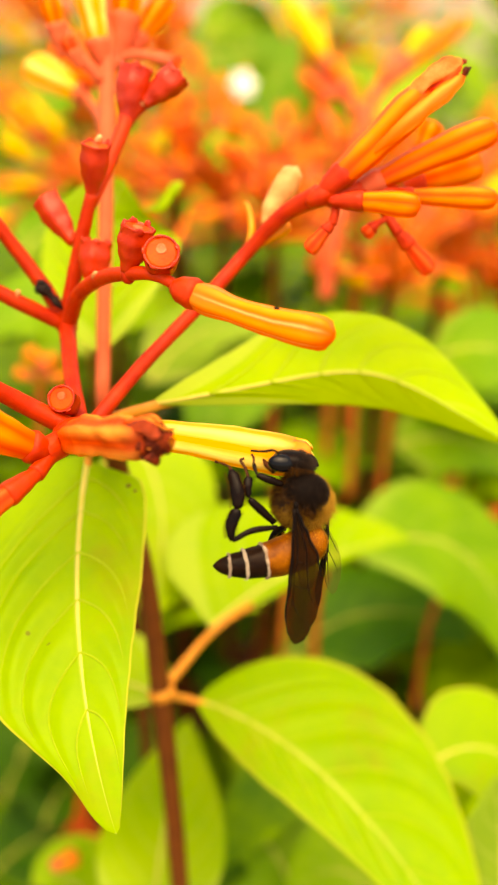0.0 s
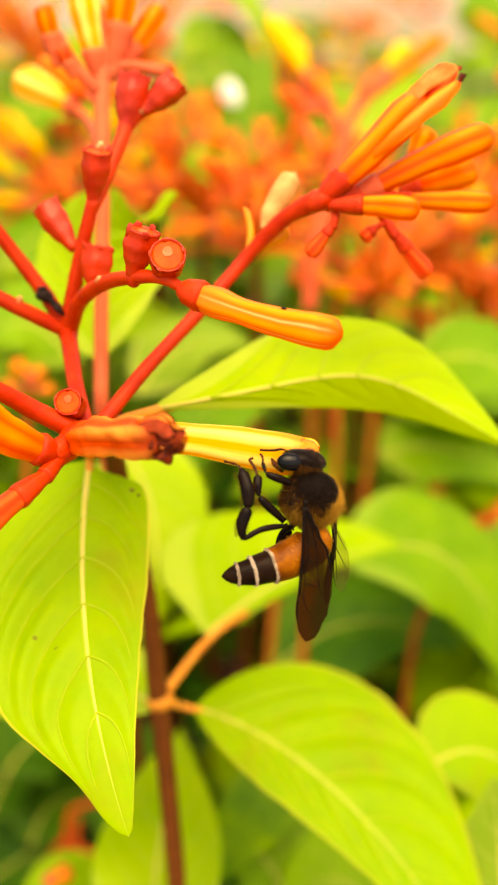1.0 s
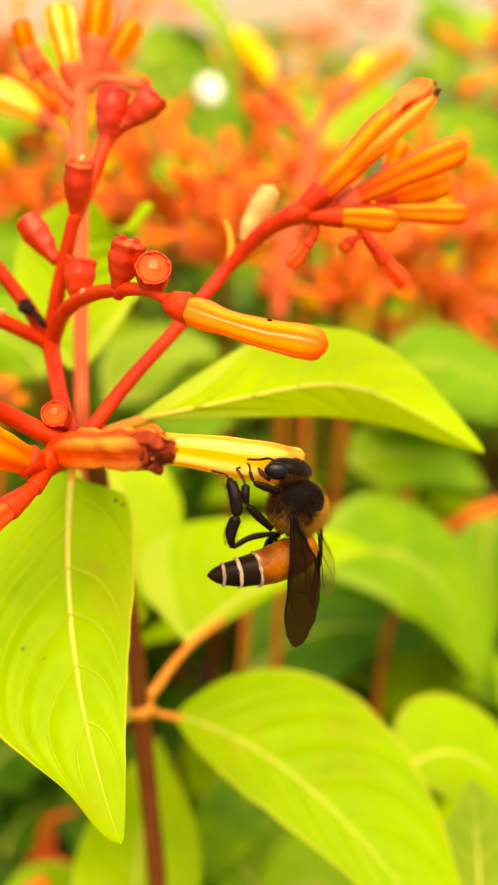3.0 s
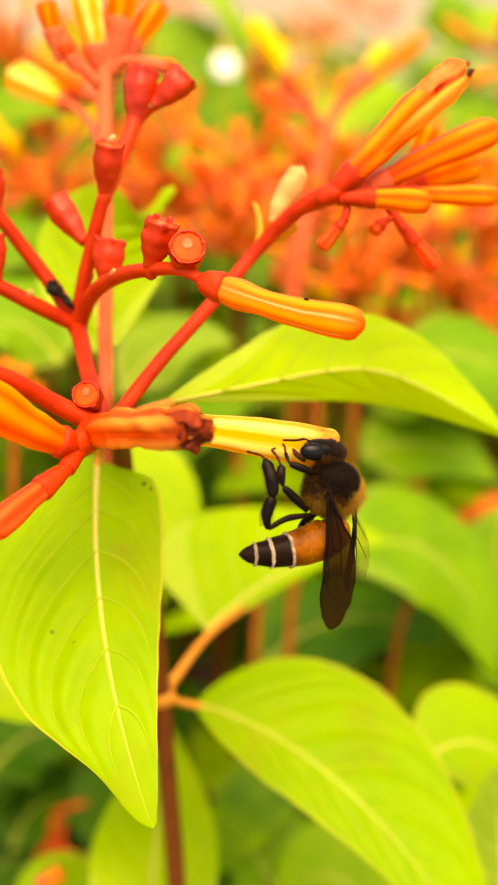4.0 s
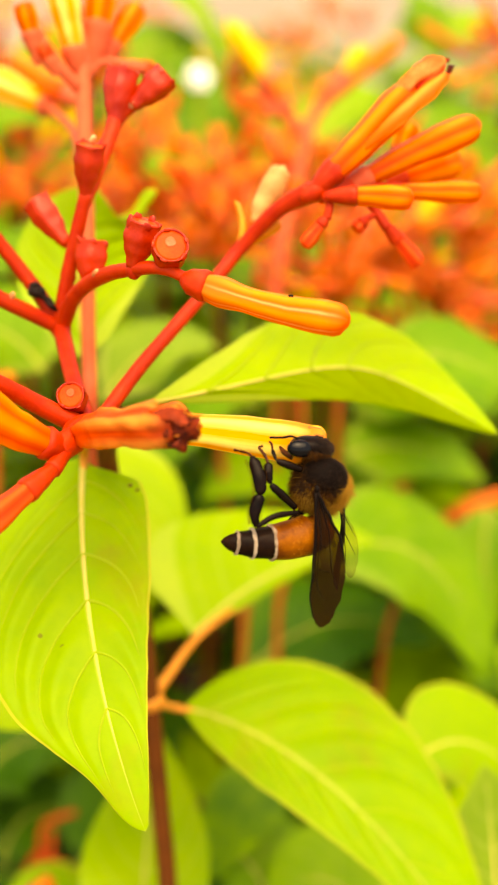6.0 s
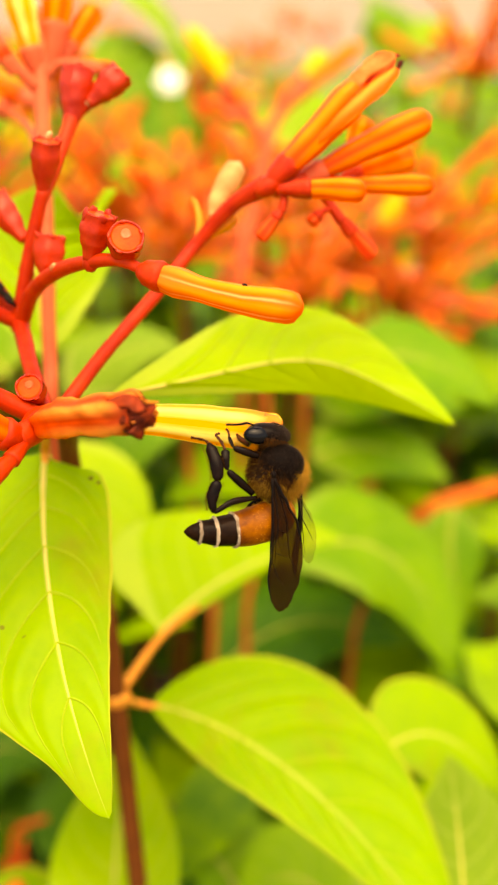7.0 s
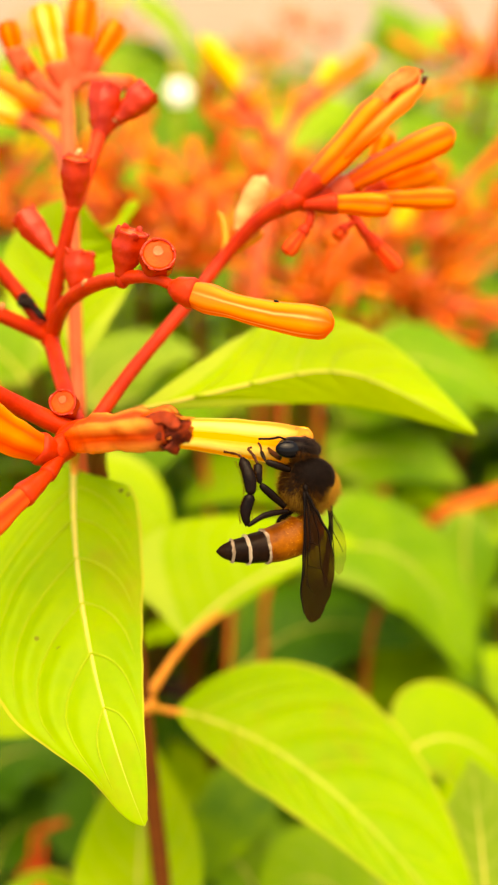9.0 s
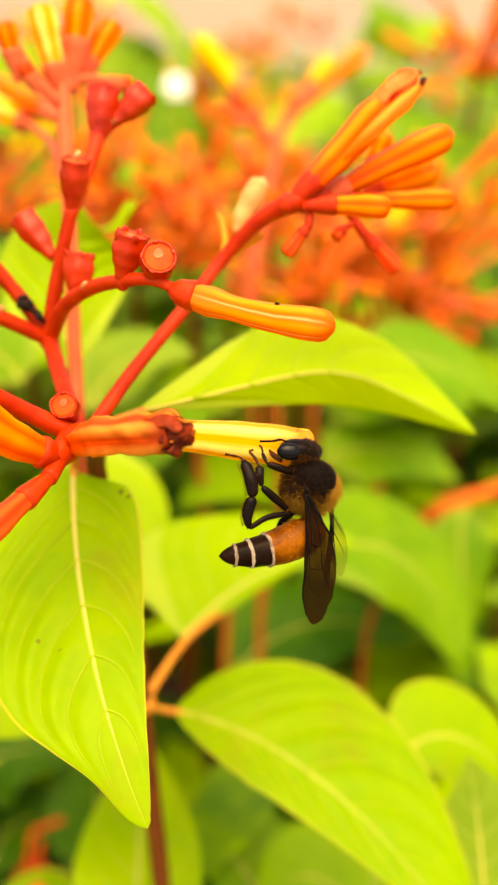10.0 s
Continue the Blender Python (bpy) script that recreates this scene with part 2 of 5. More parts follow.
DEBRIS = skin_material("black_debris", [(0.3, (0.003, 0.002, 0.002)), (0.85, (0.03, 0.016, 0.010))], 1500, 0.5, 0.1, 0.6)
WHITE = skin_material("white_petal", [(0.3, (0.88, 0.88, 0.82)), (0.8, (0.92, 0.92, 0.88))], 300, 0.5, 0.3, 0.1, 0.4)
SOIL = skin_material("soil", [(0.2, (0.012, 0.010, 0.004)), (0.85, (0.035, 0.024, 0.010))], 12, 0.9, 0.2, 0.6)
PATH = skin_material("sandy_path", [(0.2, (0.155, 0.127, 0.09)), (0.85, (0.265, 0.22, 0.16))], 3, 0.9, 0.2, 0.4)
# the bee
CHITIN = skin_material("black_chitin", [(0.3, (0.002, 0.0015, 0.0015)), (0.85, (0.008, 0.004, 0.003))], 900, 0.3, 0.04, 0.2)
DOME = skin_material("velvet_black", [(0.3, (0.0015, 0.001, 0.001)), (0.85, (0.006, 0.003, 0.002))], 1500, 0.42, 0.02, 0.5)
UNDERFUR = skin_material("underfur", [(0.3, (0.018, 0.007, 0.002)), (0.85, (0.07, 0.028, 0.006))], 900, 0.8, 0.02, 0.8)
SEGMENT = skin_material("brown_black_segment", [(0.3, (0.003, 0.0015, 0.001)), (0.85, (0.018, 0.007, 0.003))], 900, 0.24, 0.035, 0.3)
CHITIN_LEG = skin_material("leg_chitin", [(0.3, (0.002, 0.0012, 0.001)), (0.85, (0.010, 0.004, 0.002))], 900, 0.10, 0.05, 0.2)
TARSUS = skin_material("red_brown_chitin", [(0.3, (0.03, 0.008, 0.002)), (0.85, (0.10, 0.025, 0.006))], 900, 0.35, 0.1, 0.2)
EYE_GLOSS = skin_material("eye_gloss", [(0.3, (0.001, 0.001, 0.002)), (0.85, (0.003, 0.003, 0.004))], 900, 0.05, 0.14, 0.05, 0, 0.0)
AMBER = skin_material("amber_chitin", [(0.34, (0.11, 0.026, 0.002)), (0.68, (0.38, 0.115, 0.008))], 300, 0.34, 0.06, 0.25, 0.1)
BAND = skin_material("pale_band", [(0.30, (0.16, 0.10, 0.06)), (0.75, (0.52, 0.42, 0.31))], 1600, 0.7, 0.1, 0.5)
FUR_GOLD = skin_material("golden_fur", [(0.25, (0.48, 0.23, 0.03)), (0.8, (0.72, 0.41, 0.06))], 300, 0.7, 0.1, 0.0, 0.4)
FUR_BROWN = skin_material("brown_fur", [(0.25, (0.030, 0.011, 0.002)), (0.8, (0.23, 0.085, 0.016))], 300, 0.7, 0.08, 0.0, 0.3)
FUR_DARK = skin_material("dark_fur", [(0.25, (0.008, 0.004, 0.003)), (0.8, (0.035, 0.016, 0.007))], 300, 0.6, 0.2, 0.0)


def wing_material(name, colour, clear, tint, uneven=0.08):
    m, tree, nodes, link, bsdf = material(name)
    col = ramp_node(tree, noise_node(tree, 400.0), [(0.3, colour), (0.8, tuple(c * 1.7 for c in colour))])
    link(col, bsdf.inputs["Base Color"])
    bsdf.inputs["Roughness"].default_value, bsdf.inputs["Specular IOR Level"].default_value = 0.3, 0.03
    link(bump_node(tree, noise_node(tree, 700.0), 0.3, 0.0002), bsdf.inputs["Normal"])
    see = nodes.new("ShaderNodeBsdfTransparent")
    see.inputs[0].default_value = (*tint, 1)
    mix = nodes.new("ShaderNodeMixShader")
    smoke = math_node(tree, "MULTIPLY_ADD", noise_node(tree, 420.0, 3.0), uneven * 2, clear - uneven)
    link(smoke, mix.inputs[0])
    link(bsdf.outputs[0], mix.inputs[1])
    link(see.outputs[0], mix.inputs[2])
    link(mix.outputs[0], nodes["Material Output"].inputs["Surface"])
    return m


WING = wing_material("smoky_wing", (0.014, 0.006, 0.002), 0.50, (0.66, 0.48, 0.22), 0.30)
WING_CLEAR = wing_material("clear_wing", (0.10, 0.08, 0.03), 0.86, (0.93, 0.91, 0.80))

# ---- building blocks ----
ORIGIN = {}
MM = 0.001


def V(p):
    """A place of the plan (mm) in the world."""
    return BASE @ (Vector(p) / 1000)


def W(d):
    """A direction of the plan in the world."""
    return BASE.to_3x3() @ Vector(d)


def finish(name, bm, mats, o):
    for v in bm.verts:
        v.co -= o
    me = bpy.data.meshes.new(name)
    bm.to_mesh(me)
    bm.free()
    for m in mats if isinstance(mats, (list, tuple)) else [mats]:
        me.materials.append(m)
    for f in me.polygons:
        f.use_smooth = True
    return me


def part(name, bm, mat, parent, label="", pivot=None):
    o = ORIGIN[parent.name] if pivot is None else pivot
    ob = new(name, finish(name, bm, mat, o))
    ob.parent = parent
    ob.location = o - ORIGIN[parent.name]
    ORIGIN[ob.name] = o.copy()
    return tagged(ob, label)


def thing(name, o, label, category, group=""):
    ob = new(name)
    ob.empty_display_size = 0.005
    ob.location = o
    ORIGIN[ob.name] = o.copy()
    return tagged(ob, label, category, group)


def curve_points(pts, n):
    """Catmull-Rom through pts, n places."""
    p = [pts[0] * 2 - pts[1], *pts, pts[-1] * 2 - pts[-2]]
    out = []
    for i in range(n):
        s = i / (n - 1) * (len(pts) - 1)
        k = min(int(s), len(pts) - 2)
        t = s - k
        a, b, c, d = p[k:k + 4]
        out.append(0.5 * (2 * b + (c - a) * t + (2 * a - 5 * b + 4 * c - d) * t * t + (3 * b - a - 3 * c + d) * t ** 3))
    return out


def rings(bm, line, radius, sides=10, close=(True, True), rib=0.0, ribs=5, flat=None, flatten=1.0, jitter=0.0, rnd=None):
    """A skin swept along line; radius(s) in metres. UV: along, round."""
    uv = bm.loops.layers.uv.verify()
    n = len(line)
    t0 = (line[1] - line[0]).normalized()
    side = flat.copy() if flat is not None else t0.orthogonal()
    rows = []
    for i, p in enumerate(line):
        t = (line[min(i + 1, n - 1)] - line[max(i - 1, 0)]).normalized()
        side = (side - t * side.dot(t)).normalized()
        up = t.cross(side)
        row = []
        for k in range(sides):
            a = 2 * math.pi * k / sides
            r = radius(i / (n - 1)) * (1 + rib * math.cos(ribs * a))
            if jitter:
                r *= 1 + jitter * (noise.noise(p * 700 + Vector((math.cos(a), math.sin(a), 0)) * 1.3))
            row.append(bm.verts.new(p + side * math.cos(a) * r + up * math.sin(a) * r * flatten))
        rows.append(row)
    for i in range(n - 1):
        for k in range(sides):
            j = (k + 1) % sides
            f = bm.faces.new((rows[i][k], rows[i][j], rows[i + 1][j], rows[i + 1][k]))
            for loop, (a, b) in zip(f.loops, ((i, k), (i, k + 1), (i + 1, k + 1), (i + 1, k))):
                loop[uv].uv = (a / (n - 1), b / sides)
    for end, yes in ((0, close[0]), (-1, close[1])):
        if yes:
            f = bm.faces.new(rows[end] if end else rows[end][::-1])
            for loop in f.loops:
                loop[uv].uv = (abs(end), 0.5)
    return rows


def lerp(pairs):
    def f(s):
        for (a, x), (b, y) in zip(pairs, pairs[1:]):
            if s <= b:
                k = (s - a) / (b - a)
                k = k * k * (3 - 2 * k)
                return x + (y - x) * k
        return pairs[-1][1]
    return f


def stalk(parent, name, pts, radii, mat, label="", sides=12, per=7, rough=0.06):
    """A stalk through places of the plan; radii in mm at each."""
    bm = bmesh.new()
    n = (len(pts) - 1) * per + 1
    line = curve_points([V(p) for p in pts], n)
    prof = lerp([(i / (len(radii) - 1), r / 1000) for i, r in enumerate(radii)])
    rings(bm, line, prof, sides, jitter=rough)
    return part(name, bm, mat, parent, label)


def blob(bm, centre, axes, seg=20, ring=14, shape=None):
    """An ellipsoid; axes: three vectors from the centre."""
    rows = []
    for i in range(ring + 1):
        a = math.pi * i / ring
        row = []
        for k in range(seg):
            b = 2 * math.pi * k / seg
            d = Vector((math.sin(a) * math.cos(b), math.sin(a) * math.sin(b), math.cos(a)))
            if shape:
                d = shape(d)
            row.append(bm.verts.new(centre + axes[0] * d.x + axes[1] * d.y + axes[2] * d.z))
        rows.append(row)
    for i in range(ring):
        for k in range(seg):
            j = (k + 1) % seg
            bm.faces.new((rows[i][k], rows[i + 1][k], rows[i + 1][j], rows[i][j]))
    bmesh.ops.remove_doubles(bm, verts=bm.verts, dist=1e-7)


def lathe(bm, foot, axis, r, profile, sides):
    """A turned form on an axis; profile: height and radius in units of r."""
    side = axis.orthogonal().normalized()
    up = axis.cross(side)
    rows = [[bm.verts.new(foot + axis * r * h + (side * math.cos(2 * math.pi * k / sides) + up * math.sin(2 * math.pi * k / sides)) * r * max(q, 0.004)) for k in range(sides)] for h, q in profile]
    for i in range(len(rows) - 1):
        for k in range(sides):
            j = (k + 1) % sides
            bm.faces.new((rows[i][k], rows[i][j], rows[i + 1][j], rows[i + 1][k]))


def capsule(parent, foot, top, width, seed=0, low=False):
    """Young fruit left when a flower has dropped: urn, toothed rim, sunken disc. Lengths in mm."""
    a, b = V(foot), V(top)
    axis = b - a
    ln = axis.length
    axis.normalize()
    r = width / 2000
    line = [a + axis * ln * i / 14 for i in range(15)]
    bm = bmesh.new()
    rings(bm, line, lerp([(0, r * 0.38), (0.15, r * 0.50), (0.45, r * 0.82), (0.72, r * 1.0), (0.9, r * 0.95), (1.0, r * 0.98)]), 30, rib=0.05, jitter=0.07, close=(True, False))
    lathe(bm, b, axis, r, ((0.0, 0.94), (0.10, 0.97), (0.15, 0.95), (0.15, 0.89), (0.06, 0.83), (-0.06, 0.70)), 30)
    bmesh.ops.remove_doubles(bm, verts=bm.verts, dist=2e-6)
    body = part("seed_capsule", bm, RED_CAP, parent)
    bm = bmesh.new()
    lathe(bm, b, axis, r, ((-0.10, 0.84), (0.06, 0.83), (0.08, 0.72), (0.06, 0.40), (0.05, 0.0)), 24)
    part("disc", bm, DISC, body, "orange nectar disc")
    up = W((0, 0, 1))
    nub = b + (up - axis * up.dot(axis)) * r * 0.20
    bm = bmesh.new()
    lathe(bm, nub, axis, r, ((0.02, 0.32), (0.09, 0.29), (0.11, 0.22), (0.08, 0.17), (0.12, 0.11), (0.10, 0.0)), 18)
    for v in bm.verts:
        v.co += noise.noise_vector(v.co * 1500) * r * 0.035
    part("style_scar", bm, SCAR, body, "ringed scar of the dropped flower, pale highlight in its colour")
    bm = bmesh.new()
    rnd = random.Random(seed)
    side = axis.orthogonal().normalized()
    for k in range(5):
        q = side.copy()
        q.rotate(Matrix.Rotation(2 * math.pi * (k + rnd.random() * 0.3) / 5, 3, axis))
        t = axis.cross(q)
        h = r * rnd.uniform(0.16, 0.26 if low else 0.46)
        lean = rnd.uniform(-0.10, 0.16)
        blob(bm, b + q * r * 0.90, [t * r * rnd.uniform(0.22, 0.34), q * r * 0.12 + axis * r * 0.03, axis * h + q * r * lean], 10, 8,
             lambda d: d * (1 + 0.25 * noise.noise(d * 2.1 + Vector((seed, k, 0)))))
    part("calyx_teeth", bm, RED_CAP, body, "worn calyx teeth")
    return body


def flower(parent, foot, tip, width, mat=None, calyx=0.22, bend=(0, 0, 0), open_tip=False, name="flower_bud", seed=0, low=False, label="", lobes=1.0, lobe_mats=None, prof=None, swell=None, calyx_mat=None):
    """Ribbed tube with a red calyx at its foot; bend moves its middle (plan, mm)."""
    a, b = V(foot), V(tip)
    mid = (a + b) / 2 + W(bend) / 1000
    n = 9 if low else 26
    line = curve_points([a, mid, b], n)
    r = width / 2000
    bm = bmesh.new()
    prof = [(u, r * q) for u, q in prof] if prof else [(0, r * 0.44), (0.14, r * 0.62), (0.42, r * 0.80), (0.74, r * 1.0), (0.9, r * 0.95)]
    prof += [] if prof[-1][0] == 1 else [(1.0, r * 0.86)] if open_tip else [(0.95, r * 0.80), (0.985, r * 0.56), (1.0, r * 0.2)]
    rings(bm, line, lerp(prof), 10 if low else 30, rib=0.0 if low else 0.075, jitter=0.0 if low else 0.03, close=(True, not open_tip))
    tube = part(name, bm, mat or COROLLA, parent, label)
    axis = (line[1] - line[0]).normalized()
    m = max(4, int(n * calyx))
    ln = (b - a).length * calyx
    bm = bmesh.new()
    back = a - axis * ln * 0.25
    swell = swell or 1.0 + max(0.0, calyx - 0.2) * 0.95
    cl = [back + (a - back) * k / 3 for k in range(3)] + [line[0].lerp(line[1], 0.0)] + line[1:m]
    rings(bm, cl, lerp([(u, r * q * swell) for u, q in ((0, 0.32), (0.25, 0.46), (0.6, 0.64), (0.85, 0.74), (0.95, 0.75), (1, 0.68))]), 10 if low else 20, rib=0.03, jitter=0.05)
    part("calyx", bm, calyx_mat or (PINK if low else RED), tube, "red calyx")
    if open_tip:
        rnd = random.Random(seed)
        axis = (line[-1] - line[-2]).normalized()
        side = axis.orthogonal().normalized()
        for k in range(5):
            bm = bmesh.new()
            q = side.copy()
            q.rotate(Matrix.Rotation(2 * math.pi * k / 5, 3, axis))
            t = axis.cross(q)
            ln = r * rnd.uniform(1.2, 2.4) * lobes
            out = rnd.uniform(-0.55, -0.1)
            pts = [b + q * r * 0.80 - axis * r * 0.2, b + q * r * (0.9 + out * 0.5) + axis * ln * 0.55, b + q * r * (0.8 + out) + axis * ln]
            rings(bm, curve_points(pts, 7), lerp([(0, r * 0.5), (0.5, r * 0.46), (0.85, r * 0.3), (1, r * 0.1)]), 8, flat=t, flatten=0.25, jitter=0.3)
            part("petal_lobe", bm, (lobe_mats or (COROLLA_RED, BRACT))[k % 2], tube)
    return tube


def leaf_frame(base, ctrl, tip, up):
    def place(u):
        if isinstance(ctrl, tuple):
            return base * (1 - u) ** 3 + ctrl[0] * 3 * u * (1 - u) ** 2 + ctrl[1] * 3 * u * u * (1 - u) + tip * u ** 3
        return base * (1 - u) ** 2 + ctrl * 2 * u * (1 - u) + tip * u * u

    def axes(u):
        t = (place(min(1, u + 0.02)) - place(max(0, u - 0.02))).normalized()
        s = t.cross(up).normalized()
        return t, s, s.cross(t)
    return place, axes


def leaf_shape(u, peak=0.80):
    return max(0.0, math.sin(math.pi * min(1, u) ** peak)) ** 0.92 * (1.0 - 0.30 * u) / 0.80


def leaf_point(place, axes, u, v, wide, fold, droop, wave, pairs, pucker, rnd_phase, full=(1, 1), peak=(0.8, 0.8), acute=(0, 0), sweep=(SWEEP, SWEEP), notch=(0, 0), blunt=0):
    t, s, nrm = axes(u)
    k = 0 if v < 0 else 1
    w = wide[k] * leaf_shape(u, peak[k]) ** full[k]
    b = min(1.0, max(0.0, (u - 0.64) / 0.24))
    c = min(1.0, max(0.0, (u - 0.86) / 0.14))
    w *= 1 - acute[k] * b * b * (3 - 2 * b) * (1 - c * c)
    w *= 1 + 0.02 * noise.noise((u * 14, k * 5.0, rnd_phase)) + 0.008 * noise.noise((u * 60, k * 5.0, rnd_phase))
    if notch[k] and u < notch[k]:
        w *= (u / notch[k]) ** 2 * (3 - 2 * u / notch[k])
    if blunt and 1 - u < blunt:
        w = max(w, wide[1] * 0.06 * math.sqrt(max(0.0, 1 - (1 - (1 - u) / blunt) ** 2)))
    f = fold[0 if v < 0 else 1]
    a = abs(v)
    q = max(0.0, u - vein_sweep(a, sweep[k])) ** 0.8 * (pairs + 1)
    h = f * a - droop * a * a
    p = place(u) + s * v * w * math.cos(math.atan(f * 0.7)) + nrm * w * h
    p += nrm * (wave * w * a * a * math.sin(u * 9 + rnd_phase + (2 if v > 0 else 0)))
    p += nrm * (pucker * w * (-math.cos(2 * math.pi * q)) * math.sin(math.pi * min(1, a)) * math.sin(math.pi * u) ** 0.5 * min(1.0, max(0.0, (0.95 - u) / 0.3)))
    return p, nrm


def leaf_mesh(bm, base, ctrl, tip, up, wide, fold=(0.25, 0.25), droop=0.2, wave=0.05, pairs=7, pucker=0.03, nu=16, nv=4, thick=0.00025, phase=0.0, full=(1, 1), peak=(0.8, 0.8), acute=(0, 0), sweep=(SWEEP, SWEEP), notch=(0, 0), blunt=0):
    """A leaf blade with two faces; wide: half widths of its two sides, in metres."""
    place, axes = leaf_frame(base, ctrl, tip, up)
    uv = bm.loops.layers.uv.verify()
    sheets = []
    for side in (1, -1):
        rows = []
        for i in range(nu + 1):
            u = i / nu
            row = []
            for j in range(-nv, nv + 1):
                p, nrm = leaf_point(place, axes, u, j / nv, wide, fold, droop, wave, pairs, pucker, phase, full, peak, acute, sweep, notch, blunt)
                row.append(bm.verts.new(p + nrm * (thick / 2 * side * (1 if abs(j) < nv and 0 < i < nu else 0.0))))
            rows.append(row)
        for i in range(nu):
            for j in range(2 * nv):
                quad = [rows[i][j], rows[i][j + 1], rows[i + 1][j + 1], rows[i + 1][j]]
                at = [(i, j), (i, j + 1), (i + 1, j + 1), (i + 1, j)]
                if side < 0:
                    quad.reverse()
                    at.reverse()
                f = bm.faces.new(quad)
                for loop, (a, b) in zip(f.loops, at):
                    loop[uv].uv = (a / nu, b / (2 * nv))
        sheets.append(rows)
    return place, axes


def leaf(parent, base, ctrl, tip, up, wide, fold=(0.25, 0.25), droop=0.2, wave=0.05, pairs=7, pucker=0.03, mat=None, label="", veined=True, phase=0.0, rib=0.4, full=(1, 1), peak=(0.8, 0.8), acute=(0, 0), sweep=(SWEEP, SWEEP), notch=(0, 0), blunt=0):
    """A leaf of a plant from places of the plan; wide in mm."""
    bm = bmesh.new()
    b, c, t, upw = V(base), tuple(V(p) for p in ctrl) if isinstance(ctrl[0], tuple) else V(ctrl), V(tip), W(up).normalized()
    wide = (wide[0] / 1000, wide[1] / 1000)
    arg = (wide, fold, droop, wave, pairs, pucker, phase, full, peak, acute, sweep, notch, blunt)
    place, axes = leaf_mesh(bm, b, c, t, upw, wide, fold, droop, wave, pairs, pucker, 84 if veined else 20, 22 if veined else 6, phase=phase, full=full, peak=peak, acute=acute, sweep=sweep, notch=notch, blunt=blunt)
    ob = part("leaf", bm, mat or (LEAF if veined else LEAF_LIT), parent, label)
    bm = bmesh.new()
    line = [leaf_point(place, axes, u / 24, 0, *arg)[0] for u in range(25)]
    rings(bm, line, lerp([(0, rib / 1000), (0.35, rib * 0.62 / 1000), (0.85, rib * 0.3 / 1000), (1, 0.00004)]), 8)
    part("midrib", bm, MIDRIB, ob, "pale midrib")
    if veined:
        for k in range(1, pairs):
            for sgn in (-1, 1):
                pts = []
                for i in range(12):
                    a = 0.84 * i / 11
                    u = (k / (pairs + 1)) ** 1.25 + vein_sweep(a, sweep[0 if sgn < 0 else 1])
                    if u > 0.90:
                        break
                    p, nrm = leaf_point(place, axes, u, sgn * a, *arg)
                    pts.append(p + nrm * 0.00016)
                if len(pts) < 4:
                    continue
                bm = bmesh.new()
                rings(bm, pts, lerp([(q, r * (1.1 - 0.5 * k / pairs) * MM) for q, r in ((0, 0.20), (0.5, 0.17), (0.85, 0.11), (1, 0.03))]), 6)
                part("vein", bm, VEIN, ob)
    return ob

# ---- the ground ----
def sheet(name, x0, x1, y0, y1, z, step, mat, rough, label, category):
    bm = bmesh.new()
    nx, ny = max(2, int((x1 - x0) / step)), max(2, int((y1 - y0) / step))
    rows = [[bm.verts.new((x0 + (x1 - x0) * i / nx, y0 + (y1 - y0) * j / ny, z + rough * noise.noise((i * 0.7, j * 0.7, z)))) for i in range(nx + 1)] for j in range(ny + 1)]
    for j in range(ny):
        for i in range(nx):
            bm.faces.new((rows[j][i], rows[j][i + 1], rows[j + 1][i + 1], rows[j + 1][i]))
    ob = new(name, finish(name, bm, mat, Vector()))
    return tagged(ob, label, category, kind="structure")


sheet("ground", -300, 300, -300, 300, 0.0, 12.0, PATH, 0.0, "pale sandy ground round the flowering hedge", "ground")
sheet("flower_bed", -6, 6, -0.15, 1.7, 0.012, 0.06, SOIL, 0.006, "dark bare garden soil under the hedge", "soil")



def chain(pts, n):
    return curve_points([V(p) for p in pts], n)

# ---- the flowering shoot in front ----
shoot = thing("firebush_shoot", Vector((V((-11.5, 205.0, -95.1)).x, V((-11.5, 205.0, -95.1)).y + 0.03, 0)), "flowering firebush shoot with red fruit stalks and lime leaves", "shrub", "firebush shoots")
stalk(shoot, "main_stem", [(-16.2, 131.0, 3.2), (-17.9, 151.0, -2.4), (-14.7, 162.0, -21.0), (-13.7, 172.0, -38.4), (-12.7, 182.0, -56.8), (-11.8, 190.0, -75.4), (-11.5, 205.0, -95.1)], [1.3, 1.35, 1.35, 1.55, 1.5, 1.6, 1.7], BROWN, "brown woody stem", 16)
bm = bmesh.new()
foot = V((-11.5, 205.0, -95.1))
rings(bm, curve_points([foot, foot.lerp(ORIGIN[shoot.name], 0.5) + Vector((0.01, 0, 0)), ORIGIN[shoot.name]], 20), lerp([(0, 0.0017), (1, 0.004)]), 12)
part("lower_stem", bm, BROWN, shoot)
bm = bmesh.new()
blob(bm, V((-13.4, 172.0, -38.7)), [W((2.2, 0, 0.2)) / 1000, W((0, 2.0, 0)) / 1000, W((0, 0, 1.6)) / 1000])
part("stem_node", bm, PETIOLE, shoot, "swollen reddish leaf node")

# fruit stalks
stalk(shoot, "branch", [(-18.9, 125.0, 0.8), (-21.0, 132.0, 7.9), (-22.7, 139.0, 14.9)], [1.25, 1.0, 1.1], RED)
stalk(shoot, "branch", [(-22.7, 139.0, 14.6), (-21.6, 137.0, 19.8), (-20.2, 135.0, 24.9), (-18.7, 133.0, 29.8)], [1.15, 0.95, 0.88, 0.8], RED)
stalk(shoot, "branch", [(-19.3, 134.0, 28.1), (-17.5, 135.0, 32.5), (-15.5, 136.5, 38.2), (-14.9, 137.0, 40.4)], [0.8, 0.85, 0.9, 0.9], RED)
